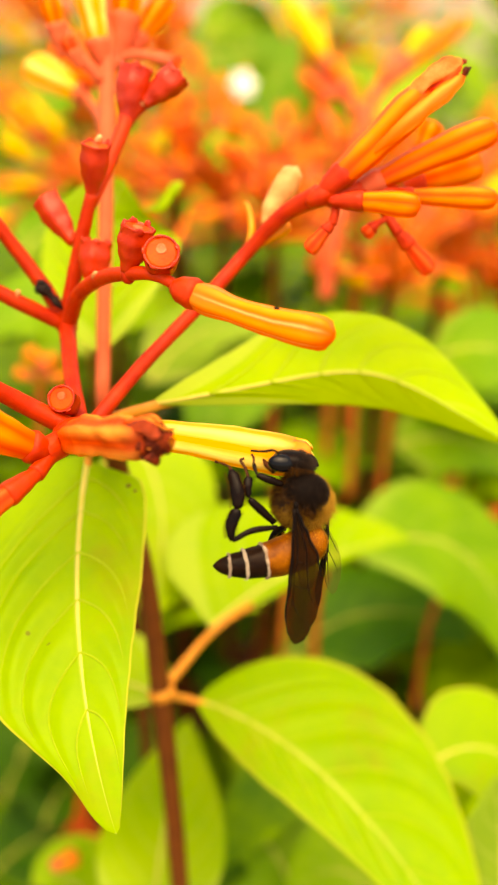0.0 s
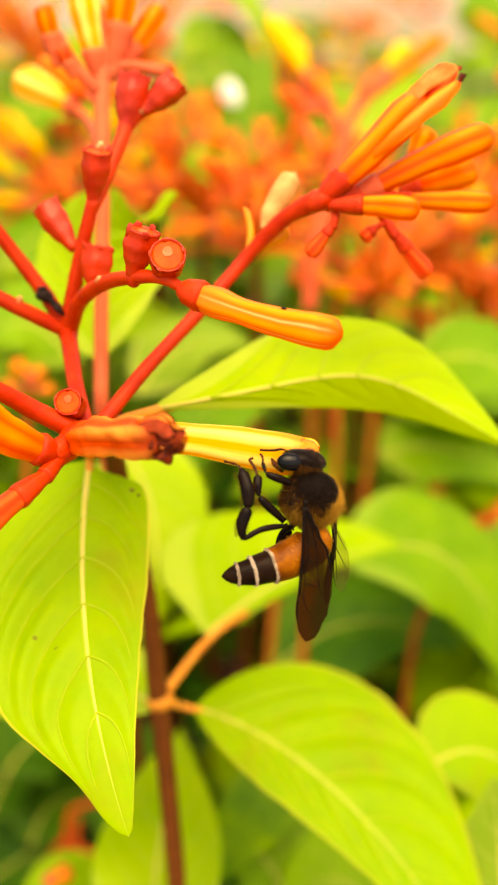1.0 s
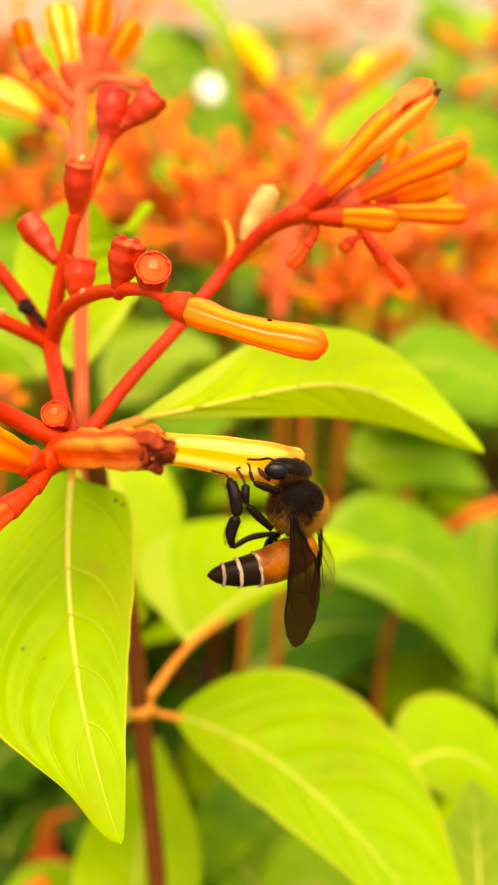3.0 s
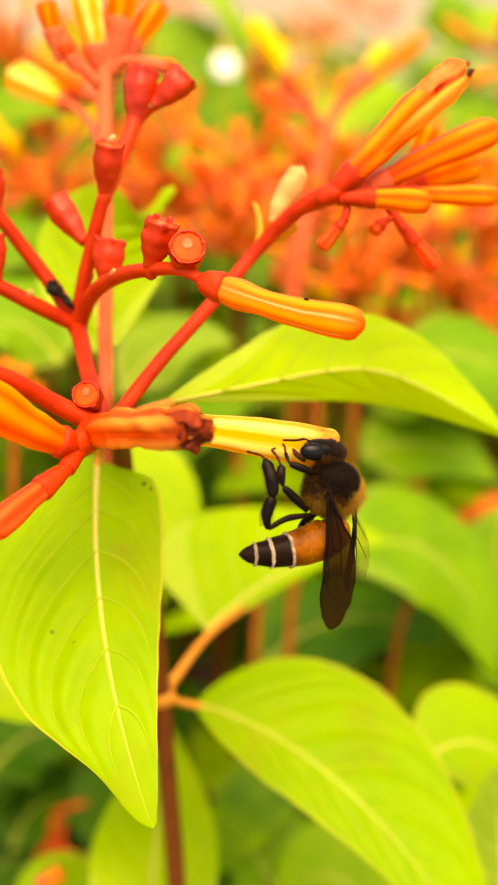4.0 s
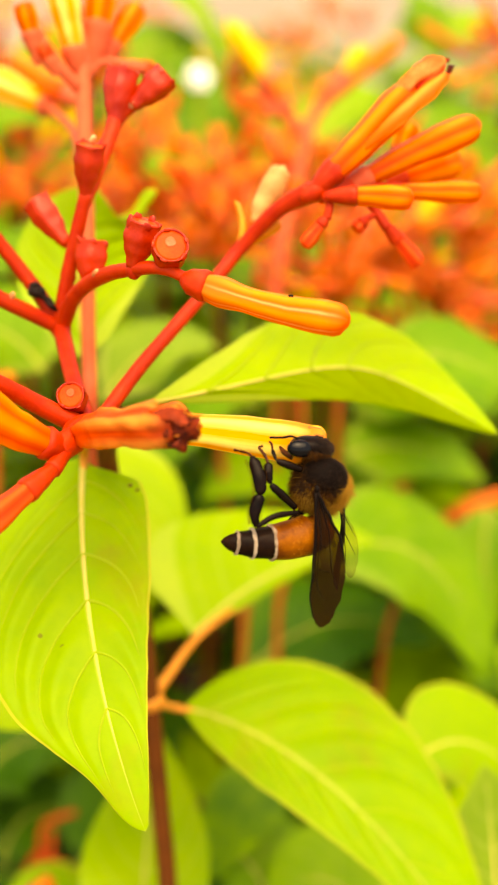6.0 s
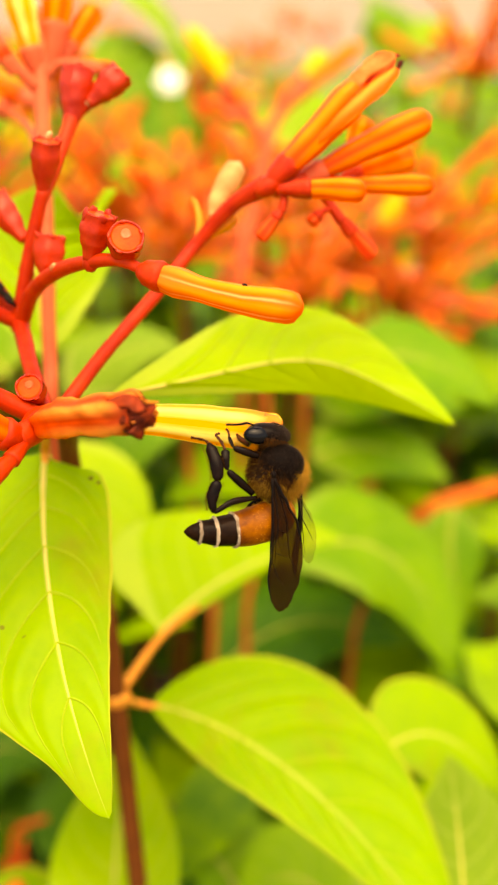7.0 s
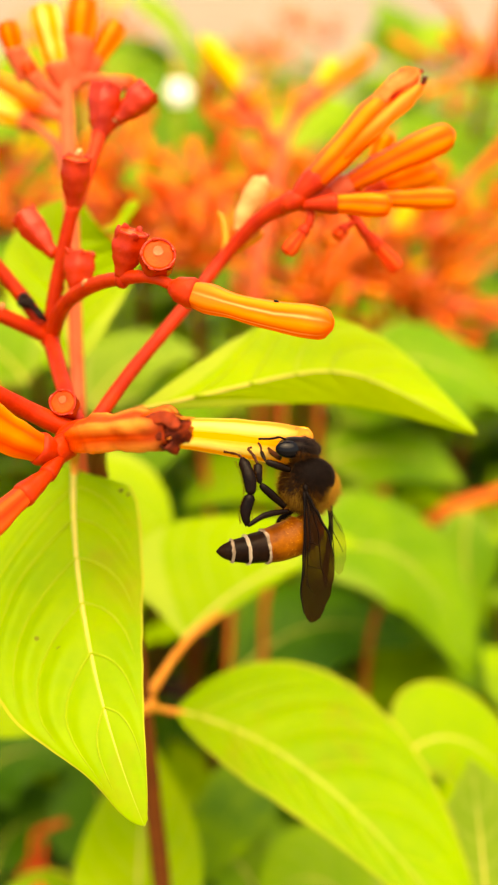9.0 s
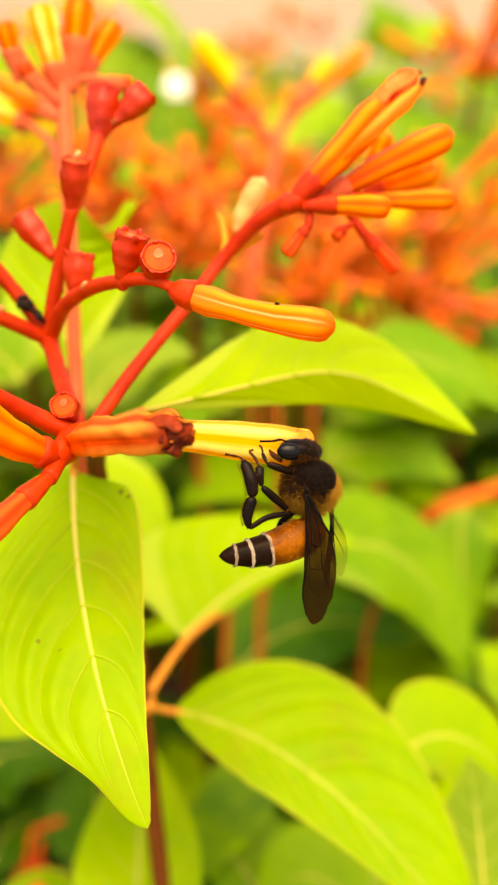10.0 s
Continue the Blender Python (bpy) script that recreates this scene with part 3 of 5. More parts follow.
stalk(shoot, "branch", [(-15.3, 137.0, 39.0), (-13.7, 137.0, 40.8), (-11.9, 136.0, 41.9)], [0.75, 0.7, 0.7], RED)
stalk(shoot, "branch", [(-22.5, 139.0, 14.8), (-20.5, 134.0, 17.6), (-17.1, 128.0, 18.8), (-13.1, 122.0, 18.5), (-9.8, 119.0, 17.8), (-7.0, 117.5, 16.1)], [1.05, 0.95, 0.9, 0.8, 0.66, 0.6], RED)
stalk(shoot, "branch", [(-23.0, 139.5, 15.2), (-25.6, 139.0, 19.5), (-28.9, 138.0, 24.0), (-32.1, 136.0, 28.4), (-34.4, 134.0, 32.3)], [1.0, 0.95, 0.9, 0.88, 0.8], RED)
stalk(shoot, "branch", [(-23.1, 139.0, 14.8), (-27.9, 136.0, 17.0), (-32.0, 134.0, 19.0), (-35.6, 132.0, 20.3)], [1.0, 0.98, 0.9, 0.8], RED)
stalk(shoot, "branch", [(-19.5, 124.0, 1.4), (-24.5, 122.0, 4.1), (-28.0, 119.0, 6.1), (-33.4, 115.0, 8.5)], [1.2, 1.1, 1.0, 0.9], RED)
stalk(shoot, "branch", [(-18.5, 127.0, 1.2), (-12.7, 131.0, 8.9), (-5.6, 135.0, 17.0), (-0.5, 137.0, 23.1), (4.2, 134.0, 27.4), (8.3, 131.0, 29.1)], [0.92, 0.88, 0.88, 0.90, 1.0, 1.3], RED)
bm = bmesh.new()
blob(bm, V((-19.2, 123.0, 0.9)), [W((2.6, 0, 0.4)) / 1000, W((0, 2.6, 0)) / 1000, W((-0.2, 0, 1.9)) / 1000])
part("branch_joint", bm, RED, shoot)
bm = bmesh.new()
blob(bm, V((8.8, 131.0, 29.1)), [W((2.2, 0, 1.0)) / 1000, W((0, 1.5, 0)) / 1000, W((-0.4, 0, 1.25)) / 1000])
part("branch_joint", bm, RED, shoot)

for centre, size in (((-22.7, 139.0, 14.7), 1.35), ((-21.4, 136.8, 20.6), 1.0), ((-15.2, 137.0, 39.4), 1.0), ((-13.2, 122.2, 18.5), 0.95)):
    bm = bmesh.new()
    blob(bm, V(centre), [W((size, 0, 0)) * MM, W((0, size, 0)) * MM, W((0, 0, size * 1.25)) * MM], 16, 12, lambda d: d * (1 + 0.12 * noise.noise(d * 2.5)))
    part("branch_joint", bm, RED, shoot)

# fruit capsules
for k, (foot, top, width) in enumerate((
        ((-18.8, 133.0, 29.6), (-17.8, 130.2, 34.6), 3.5),
        ((-15.1, 137.0, 39.0), (-13.9, 137.0, 45.6), 4.1),
        ((-12.8, 136.0, 41.2), (-8.7, 135.5, 44.7), 3.7),
        ((-21.3, 136.0, 24.3), (-24.8, 137.0, 29.6), 3.5),
        ((-18.7, 133.0, 18.3), (-18.1, 132.5, 23.6), 3.9),
        ((-13.3, 122.0, 18.6), (-11.9, 119.9, 23.0), 3.8),
        ((-9.7, 122.5, 18.8), (-9.2, 117.0, 19.9), 4.0),
        ((-19.9, 127.5, 3.8), (-20.6, 122.5, 4.8), 3.2),
        ((-31.8, 134.0, 19.4), (-32.3, 133.0, 24.5), 3.6),
        ((-31.9, 136.0, 28.6), (-32.5, 135.0, 32.7), 3.2))):
    capsule(shoot, foot, top, width, k + 1, k in (6, 7))

# flowers and buds
striped = flower(shoot, (-7.3, 117.5, 16.2), (8.45, 111.0, 10.55), 3.55, COROLLA_BUD, 0.19, (0, 0, -0.5), swell=1.32, prof=((0, 0.55), (0.10, 0.80), (0.20, 0.92), (0.36, 0.76), (0.6, 0.86), (0.84, 1.0), (0.93, 0.96), (0.975, 0.78), (1, 0.30)), label="unopened orange flower bud with yellow ribs")
bm = bmesh.new()
blob(bm, V((2.8, 112.6, 13.5)), [W((0.3, 0, -0.1)) * MM, W((0, 0.25, 0)) * MM, W((0.05, 0, 0.2)) * MM], 10, 8)
part("dark_speck", bm, DEBRIS, striped, "tiny dark speck")
split = flower(shoot, (9.1, 130.5, 29.6), (20.9, 129.2, 41.0), 4.3, COROLLA, 0.24, (-0.1, 0, -0.3), name="flower", label="orange flower tube with a split faded tip", prof=((0, 0.5), (0.2, 0.74), (0.45, 0.86), (0.8, 1.0), (0.93, 0.86), (1, 0.45)))
petals = (
    ([(17.6, 128.6, 38.6), (19.7, 127.6, 41.0), (21.8, 127.4, 42.5), (23.7, 127.8, 43.5), (24.7, 128.2, 43.7)], 1.05, PALE_LOBE, "faded pale petal lobe"),
    ([(18.6, 129.6, 39.4), (20.8, 129.0, 41.9), (23.0, 128.8, 43.6), (24.2, 129.0, 44.4)], 1.2, COROLLA_RED, ""),
    ([(20.6, 128.2, 39.6), (22.0, 127.8, 41.3), (23.4, 127.8, 42.6), (24.5, 128.0, 43.1)], 0.9, COROLLA_RED, ""),
    ([(14.0, 128.6, 33.2), (17.3, 127.2, 35.8), (20.3, 126.9, 38.2), (23.1, 127.2, 40.6), (25.0, 127.8, 42.4)], 1.05, COROLLA_SIDE, "petal split away along the tube"))
for pts, wide, mat, label in petals:
    bm = bmesh.new()
    line = chain(pts, 26)
    side = (line[-1] - line[0]).cross(W((0.15, -1, 0.25))).normalized()
    rings(bm, line, lerp([(0, 0.3 * wide * MM), (0.25, 0.85 * wide * MM), (0.6, wide * MM), (0.85, 0.65 * wide * MM), (1, 0.12 * wide * MM)]), 18, flat=side, flatten=0.34, jitter=0.28)
    part("petal_lobe", bm, mat, split, label)
for pts, wide in (([(24.4, 127.7, 41.7), (24.9, 127.7, 42.4), (25.5, 127.9, 43.0)], 0.55), ([(24.2, 128.2, 43.4), (24.7, 128.2, 43.8), (25.1, 128.3, 44.0)], 0.35)):
    bm = bmesh.new()
    rings(bm, chain(pts, 9), lerp([(0, 0.4 * wide * MM), (0.5, wide * MM), (1, 0.15 * wide * MM)]), 9, flatten=0.5, jitter=0.7)
    part("dry_point", bm, DRY, split, "dried brown petal point")
# calyx coloured pink instead of red to make up for the shadow on it
flower(shoot, (13.3, 133.0, 30.2), (29.3, 131.0, 37.1), 3.9, COROLLA, 0.22, (0, 0, 0.3), label="long orange flower bud", calyx_mat=PINK)
flower(shoot, (10.2, 128.0, 27.7), (19.4, 126.0, 26.7), 2.9, COROLLA, 0.36, (0, 0, 0.2))
flower(shoot, (17.0, 133.0, 29.5), (29.5, 132.0, 28.9), 2.7, COROLLA, 0.25)
flower(shoot, (20.1, 140.0, 32.2), (29.3, 140.0, 35.2), 4.0, COROLLA, 0.25, label="orange bud half hidden behind another")
flower(shoot, (21.7, 144.0, 36.5), (23.9, 144.0, 41.4), 3.2, COROLLA, 0.3)
flower(shoot, (17.8, 134.0, 25.4), (22.2, 136.0, 20.7), 2.3, COROLLA_RED, 0.4, label="small red bud hanging from its stalk")
flower(shoot, (9.5, 129.0, 25.3), (6.8, 130.0, 22.2), 1.9, COROLLA_RED, 0.3)
flower(shoot, (15.4, 134.0, 26.3), (13.8, 134.0, 24.9), 1.7, COROLLA_RED, 0.5)
stalk(shoot, "pedicel", [(9.5, 131.0, 28.9), (10.0, 129.0, 27.0), (9.6, 129.0, 25.2)], [0.6, 0.5, 0.55], RED)
stalk(shoot, "pedicel", [(14.5, 133.0, 29.3), (16.2, 134.0, 27.8), (18.0, 134.0, 25.0)], [0.6, 0.55, 0.7], RED)
stalk(shoot, "pedicel", [(16.9, 134.0, 27.0), (16.2, 134.0, 26.7), (15.3, 134.0, 26.2)], [0.4, 0.38, 0.42], RED)
stalk(shoot, "pedicel", [(9.3, 131.0, 28.9), (12.5, 133.0, 30.0), (17.7, 133.0, 29.8)], [1.3, 1.4, 0.8], RED)
flower(shoot, (-21.9, 119.0, -1.0), (-31.7, 111.0, 5.1), 5.0, COROLLA, 0.2, (0, 0, -0.5), label="large orange flower tube")
flower(shoot, (-22.5, 117.0, -3.4), (-29.5, 111.0, -9.6), 3.0, COROLLA_RED, 0.42, (0, 0, 0.1), label="orange bud with a long red calyx")
stalk(shoot, "pedicel", [(-19.9, 121.0, 0.0), (-21.0, 119.0, -1.4), (-22.4, 117.0, -3.3)], [0.9, 0.8, 1.0], RED)
stalk(shoot, "pedicel", [(-19.4, 122.0, 0.7), (-20.5, 120.0, -0.3), (-21.9, 119.0, -1.0)], [1.3, 1.5, 1.6], RED)
flower(shoot, (-16.9, 123.0, 1.6), (5.0, 117.9, -1.65), 4.4, COROLLA_YELLOW, 0.12, (0, 0, 0.35), True, "flower", 5, label="open yellow flower that the bee feeds from", lobes=0.35, lobe_mats=(COROLLA_YELLOW, BRACT), prof=((0, 0.40), (0.14, 0.58), (0.42, 0.78), (0.74, 0.96), (0.9, 1.0), (1, 0.94)))
stalk(shoot, "young_bud", [(1.9, 138.0, 27.1), (2.9, 138.0, 29.2), (4.3, 138.0, 31.4), (5.4, 138.0, 33.2), (6.0, 138.0, 34.1)], [0.5, 1.2, 1.55, 1.4, 0.3], PALE, "pale greenish young bud", 18)
flower(shoot, (0.1, 137.0, 23.9), (4.9, 136.5, 27.0), 2.2, BRACT, 0.2)
stalk(shoot, "bract", [(-0.5, 137.0, 22.4), (0.3, 137.0, 25.9), (0.0, 137.5, 28.7), (-0.5, 138.0, 29.8)], [0.5, 0.45, 0.4, 0.15], BRACT)

# wilted flower with a shrivelled mouth
bm = bmesh.new()
line = curve_points([V((-19.6, 120.0, 0.6)), V((-16.4, 115.0, 0.6)), V((-12.6, 110.5, 0.4)), V((-9.2, 107.0, 0.2))], 34)
rings(bm, line, lerp([(0, 0.0012), (0.12, 0.00175), (0.3, 0.00205), (0.5, 0.0019), (0.72, 0.0022), (0.88, 0.0021), (1, 0.0013)]), 60, rib=0.09, ribs=5, jitter=0.13, flat=W((0, 0, 1)), close=(True, False))
wilted = part("wilted_flower", bm, WILT, shoot, "wilted orange flower with a shrivelled brown mouth")
rnd = random.Random(11)
for k in range(15):
    a = 2 * math.pi * (k + rnd.uniform(-0.3, 0.3)) / 15
    q = W((0.1, math.cos(a), math.sin(a))) * 0.0018
    inner = k % 3 == 1
    e = line[-6 if inner else -8] + q * (0.55 if inner else rnd.uniform(0.85, 1.05))
    tip = line[-1] + q * rnd.uniform(0.0, 0.9) + W((rnd.uniform(-0.3, 2.2), rnd.uniform(-0.6, 0.2), rnd.uniform(-0.4, 0.4))) / 1000
    bm = bmesh.new()
    rings(bm, curve_points([e - W((0.9, 0, 0)) / 1000, e.lerp(tip, 0.4) + q * rnd.uniform(0.0, 0.45), e.lerp(tip, 0.75) + q * rnd.uniform(-0.5, 0.6), tip + q * rnd.uniform(-0.6, 0.2)], 18), lerp([(0, 0.0005), (0.4, 0.0009), (0.75, 0.0007), (0.92, 0.0004), (1, 0.00012)]), 12, flat=W((0, -math.sin(a), math.cos(a))), flatten=0.16, jitter=1.1)
    part("shrivelled_lobe", bm, BRACT if k in (4, 10) else WILT if k % 5 == 0 else DRY, wilted)

# leaves of the shoot
stalk(shoot, "petiole", [(-19.4, 128.0, 0.5), (-20.5, 142.0, -0.5), (-20.8, 143.5, -4.4)], [0.8, 0.6, 0.45], PETIOLE)
hanging = leaf(shoot, (-20.8, 145.0, -1.5), (-21.6, 124.0, -21.7), (-14.1, 118.5, -41.6), (0, -1, 0.15), (7.4, 12.6), (0.12, 0.05), 0.10, 0.05, 7, 0.035, LEAF, "lime yellow hanging leaf with pale curved veins", phase=0.6, rib=0.46, full=(0.72, 0.82), peak=(0.5, 0.76), acute=(0.0, 0.34), sweep=((0.06, 0.20), (0.24, 0.20)), notch=(0.095, 0.0), blunt=0.03)
for centre, size in (((-14.75, 136.75, -5.3), 0.32), ((-13.9, 136.2, -5.9), 0.24), ((-25.0, 131.9, -32.4), 0.22)):
    bm = bmesh.new()
    blob(bm, V(centre), [W((size, 0, 0.1)) * MM, W((0, 0.25, 0)) * MM, W((-0.1, 0, size * 0.7)) * MM], 12, 8, lambda d: d * (1 + 0.4 * noise.noise(d * 2)))
    part("leaf_speck", bm, SPECK, hanging)
stalk(shoot, "petiole", [(-18.4, 128.0, 1.6), (-14.8, 131.0, 3.2), (-9.6, 140.0, 5.2)], [0.9, 0.75, 0.65], PETIOLE)
leaf(shoot, (-12.1, 136.0, 4.6), ((17.8, 145.4, 10.1), (13.2, 148.6, 12.9)), (34.8, 147.0, -0.5), (0, -0.86, 0.50), (11.6, 3.3), (-0.20, -1.1), 0.03, 0.02, 6, 0.02, LEAF_LIT, "lime leaf folded along its midrib", phase=2.0, rib=0.24, full=(0.80, 0.8), peak=(1.10, 1.2))
stalk(shoot, "petiole", [(-13.1, 172.0, -38.8), (-9.9, 177.0, -40.7), (-6.4, 177.0, -41.6)], [0.75, 0.62, 0.5], PETIOLE)
leaf(shoot, (-8.4, 177.5, -41.0), (15.4, 168.0, -45.5), (34.9, 155.0, -80.3), (0.1, -0.75, 0.65), (18.4, 6.5), (0.05, 0.15), 0.2, 0.03, 7, 0.035, LEAF, "broad lime leaf with bowed side veins", phase=1.0, rib=0.30)
stalk(shoot, "petiole", [(-12.8, 172.0, -37.5), (-6.0, 180.0, -30.6), (0.5, 186.0, -27.0)], [0.8, 0.62, 0.48], PETIOLE)
leaf(shoot, (-6.3, 181.0, -30.0), (8.4, 195.0, -18.4), (31.6, 215.0, -18.6), (0.25, -0.85, 0.5), (16.5, 2.2), (0.0, 0.1), 0.2, 0.03, 6, 0.03, LEAF_LIT, "lime leaf in soft focus behind the bee", veined=False, phase=0.3, full=(0.75, 0.8), peak=(0.62, 0.8))
leaf(shoot, (-23.8, 208.0, 2.5), (-11.5, 205.0, -7.9), (-16.9, 186.0, -31.6), (0.2, -0.8, 0.6), (10.0, 11.0), (0.1, 0.1), 0.1, 0.04, 6, 0.03, LEAF_LIT, "", veined=False)
leaf(shoot, (-17.1, 192.0, -87.1), (-15.8, 200.0, -67.4), (-12.1, 225.0, -55.4), (0, -0.8, 0.6), (10.5, 10.5), (0.1, 0.1), 0.1, 0.04, 6, 0.03, LEAF_LIT, "", veined=False)
leaf(shoot, (-12.3, 173.0, -39.9), (-34.0, 195.0, -36.0), (-52.0, 205.0, -46.0), (0.1, -0.75, 0.66), (8.5, 9.5), (0.2, 0.2), 0.1, 0.04, 6, 0.03, LEAF_LIT, "", veined=False)

# ---- taller stalk close behind ----
tall = thing("firebush_stalk", Vector((V((-22.8, 200.0, -11.2)).x, 0.24, 0)), "tall pink flower stalk with a red and yellow flower head", "shrub", "firebush shoots")
stalk(tall, "main_stem", [(-20.2, 156.0, 62.0), (-19.6, 153.5, 53.4), (-19.7, 153.5, 33.0), (-20.1, 154.0, 13.5), (-20.2, 158.0, 2.4), (-21.0, 200.0, -21.3)], [0.9, 1.15, 1.05, 1.0, 1.05, 1.2], PINK, "pink flower stalk", 14)
bm = bmesh.new()
foot = V((-21.0, 200.0, -21.3))
rings(bm, curve_points([foot, (foot + ORIGIN[tall.name]) / 2, ORIGIN[tall.name]], 16), lerp([(0, 0.0012), (1, 0.003)]), 10)
part("lower_stem", bm, BROWN, tall)
curled = leaf(tall, (-20.7, 157.0, 12.6), ((-23.1, 170.0, 27.0), (-22.8, 170.0, 34.8)), (-18.5, 167.0, 39.1), (0.1, -0.95, 0.35), (8.4, 11.5), (0.15, 0.2), 0.1, 0.04, 6, 0.03, LEAF_LIT, "lime leaf with a curled tip", phase=1.4, rib=0.3, full=(0.72, 0.62), peak=(0.95, 1.30))
bm = bmesh.new()
line = chain([(-15.6, 166.0, 34.6), (-13.3, 166.0, 35.0), (-11.8, 166.0, 36.9), (-10.8, 166.0, 38.1), (-9.7, 166.0, 38.5)], 24)
rings(bm, line, lerp([(0, 0.0002), (0.3, 0.0009), (0.7, 0.0010), (0.9, 0.0006), (1, 0.0001)]), 10, flatten=0.45, jitter=0.15)
part("curled_tip", bm, LEAF_LIT, curled, "rolled leaf tip")
stalk(tall, "branch", [(-20.1, 153.0, 49.6), (-23.2, 152.0, 53.1), (-27.2, 151.0, 59.7)], [0.9, 0.9, 0.8], PINK)
stalk(tall, "branch", [(-19.5, 154.0, 51.5), (-16.7, 155.0, 53.9), (-10.8, 156.0, 53.3)], [0.9, 0.7, 0.8], PINK)
flower(tall, (-20.2, 153.0, 52.7), (-22.1, 151.0, 63.2), 4.2, COROLLA_YELLOW, 0.3, label="yellow flower tube", calyx_mat=PINK)
flower(tall, (-18.3, 155.0, 53.5), (-16.2, 155.0, 65.9), 4.4, COROLLA, 0.5, calyx_mat=PINK)
flower(tall, (-17.0, 157.0, 54.7), (-11.4, 159.0, 63.7), 3.6, COROLLA, 0.35, calyx_mat=PINK)
flower(tall, (-25.5, 152.0, 53.5), (-27.0, 150.0, 60.4), 3.0, COROLLA, 0.5, calyx_mat=PINK)
flower(tall, (-23.2, 152.0, 51.6), (-24.8, 151.0, 55.0), 2.4, COROLLA_RED, 0.5, calyx_mat=PINK)
flower(tall, (-13.6, 156.0, 53.9), (-9.6, 157.0, 53.5), 2.4, COROLLA_RED, 0.4, calyx_mat=PINK)
stalk(tall, "pedicel", [(-20.0, 155.0, 38.1), (-22.0, 165.0, 47.6), (-26.8, 182.0, 56.8)], [0.7, 0.6, 0.7], PINK)
flower(tall, (-26.5, 182.0, 56.6), (-36.8, 186.0, 62.8), 5.6, COROLLA_YELLOW, 0.1, label="broad yellow flower tube", calyx_mat=PINK)
flower(tall, (-21.4, 175.0, 55.3), (-33.4, 190.0, 66.9), 4.0, COROLLA, 0.2, calyx_mat=PINK)

# small dry scales left on the stalks
for k, (foot, tip) in enumerate((
        ((-28.2, 135.3, 17.8), (-27.7, 134.6, 18.4)), ((-17.8, 127.8, 19.0), (-17.2, 127.0, 19.4)),
        ((-12.9, 136.0, 41.3), (-12.3, 135.4, 41.4)), ((-17.7, 130.3, 35.2), (-17.2, 129.9, 35.8)))):
    bm = bmesh.new()
    rings(bm, curve_points([V(foot), (V(foot) + V(tip)) / 2 + W((0.1, -0.2, 0.1)) * MM, V(tip)], 6), lerp([(0, 0.0004), (0.5, 0.00035), (1, 0.0001)]), 7, jitter=0.4)
    part("dry_scale", bm, SCALE, shoot, "pale dry scale")

# ---- debris caught on a fruit stalk ----
bm = bmesh.new()
rings(bm, curve_points([V((-26.0, 137.4, 19.8)), V((-24.9, 136.8, 18.6)), V((-23.9, 137.0, 17.5)), V((-22.8, 137.6, 16.4))], 26), lerp([(0, 0.0003), (0.12, 0.0008), (0.3, 0.0007), (0.45, 0.0005), (0.8, 0.00045), (1, 0.0002)]), 14, jitter=0.8)
for k, (x, y, z, size) in enumerate(((-25.4, 136.6, 19.5, 0.5), (-25.0, 136.3, 18.9, 0.42), (-24.5, 136.4, 18.7, 0.36), (-25.7, 136.9, 18.9, 0.34))):
    blob(bm, V((x, y, z)), [W((size, 0, 0.1)) * MM, W((0, size, 0)) * MM, W((-0.1, 0, size * 0.8)) * MM], 12, 9, lambda d: d * (1 + 0.5 * noise.noise(d * 2.4 + Vector((k, 0, 0)))))
tagged(new("withered_bud", finish("withered_bud", bm, DEBRIS, Vector())), "small black withered bud stuck on the red stalk", "bud")

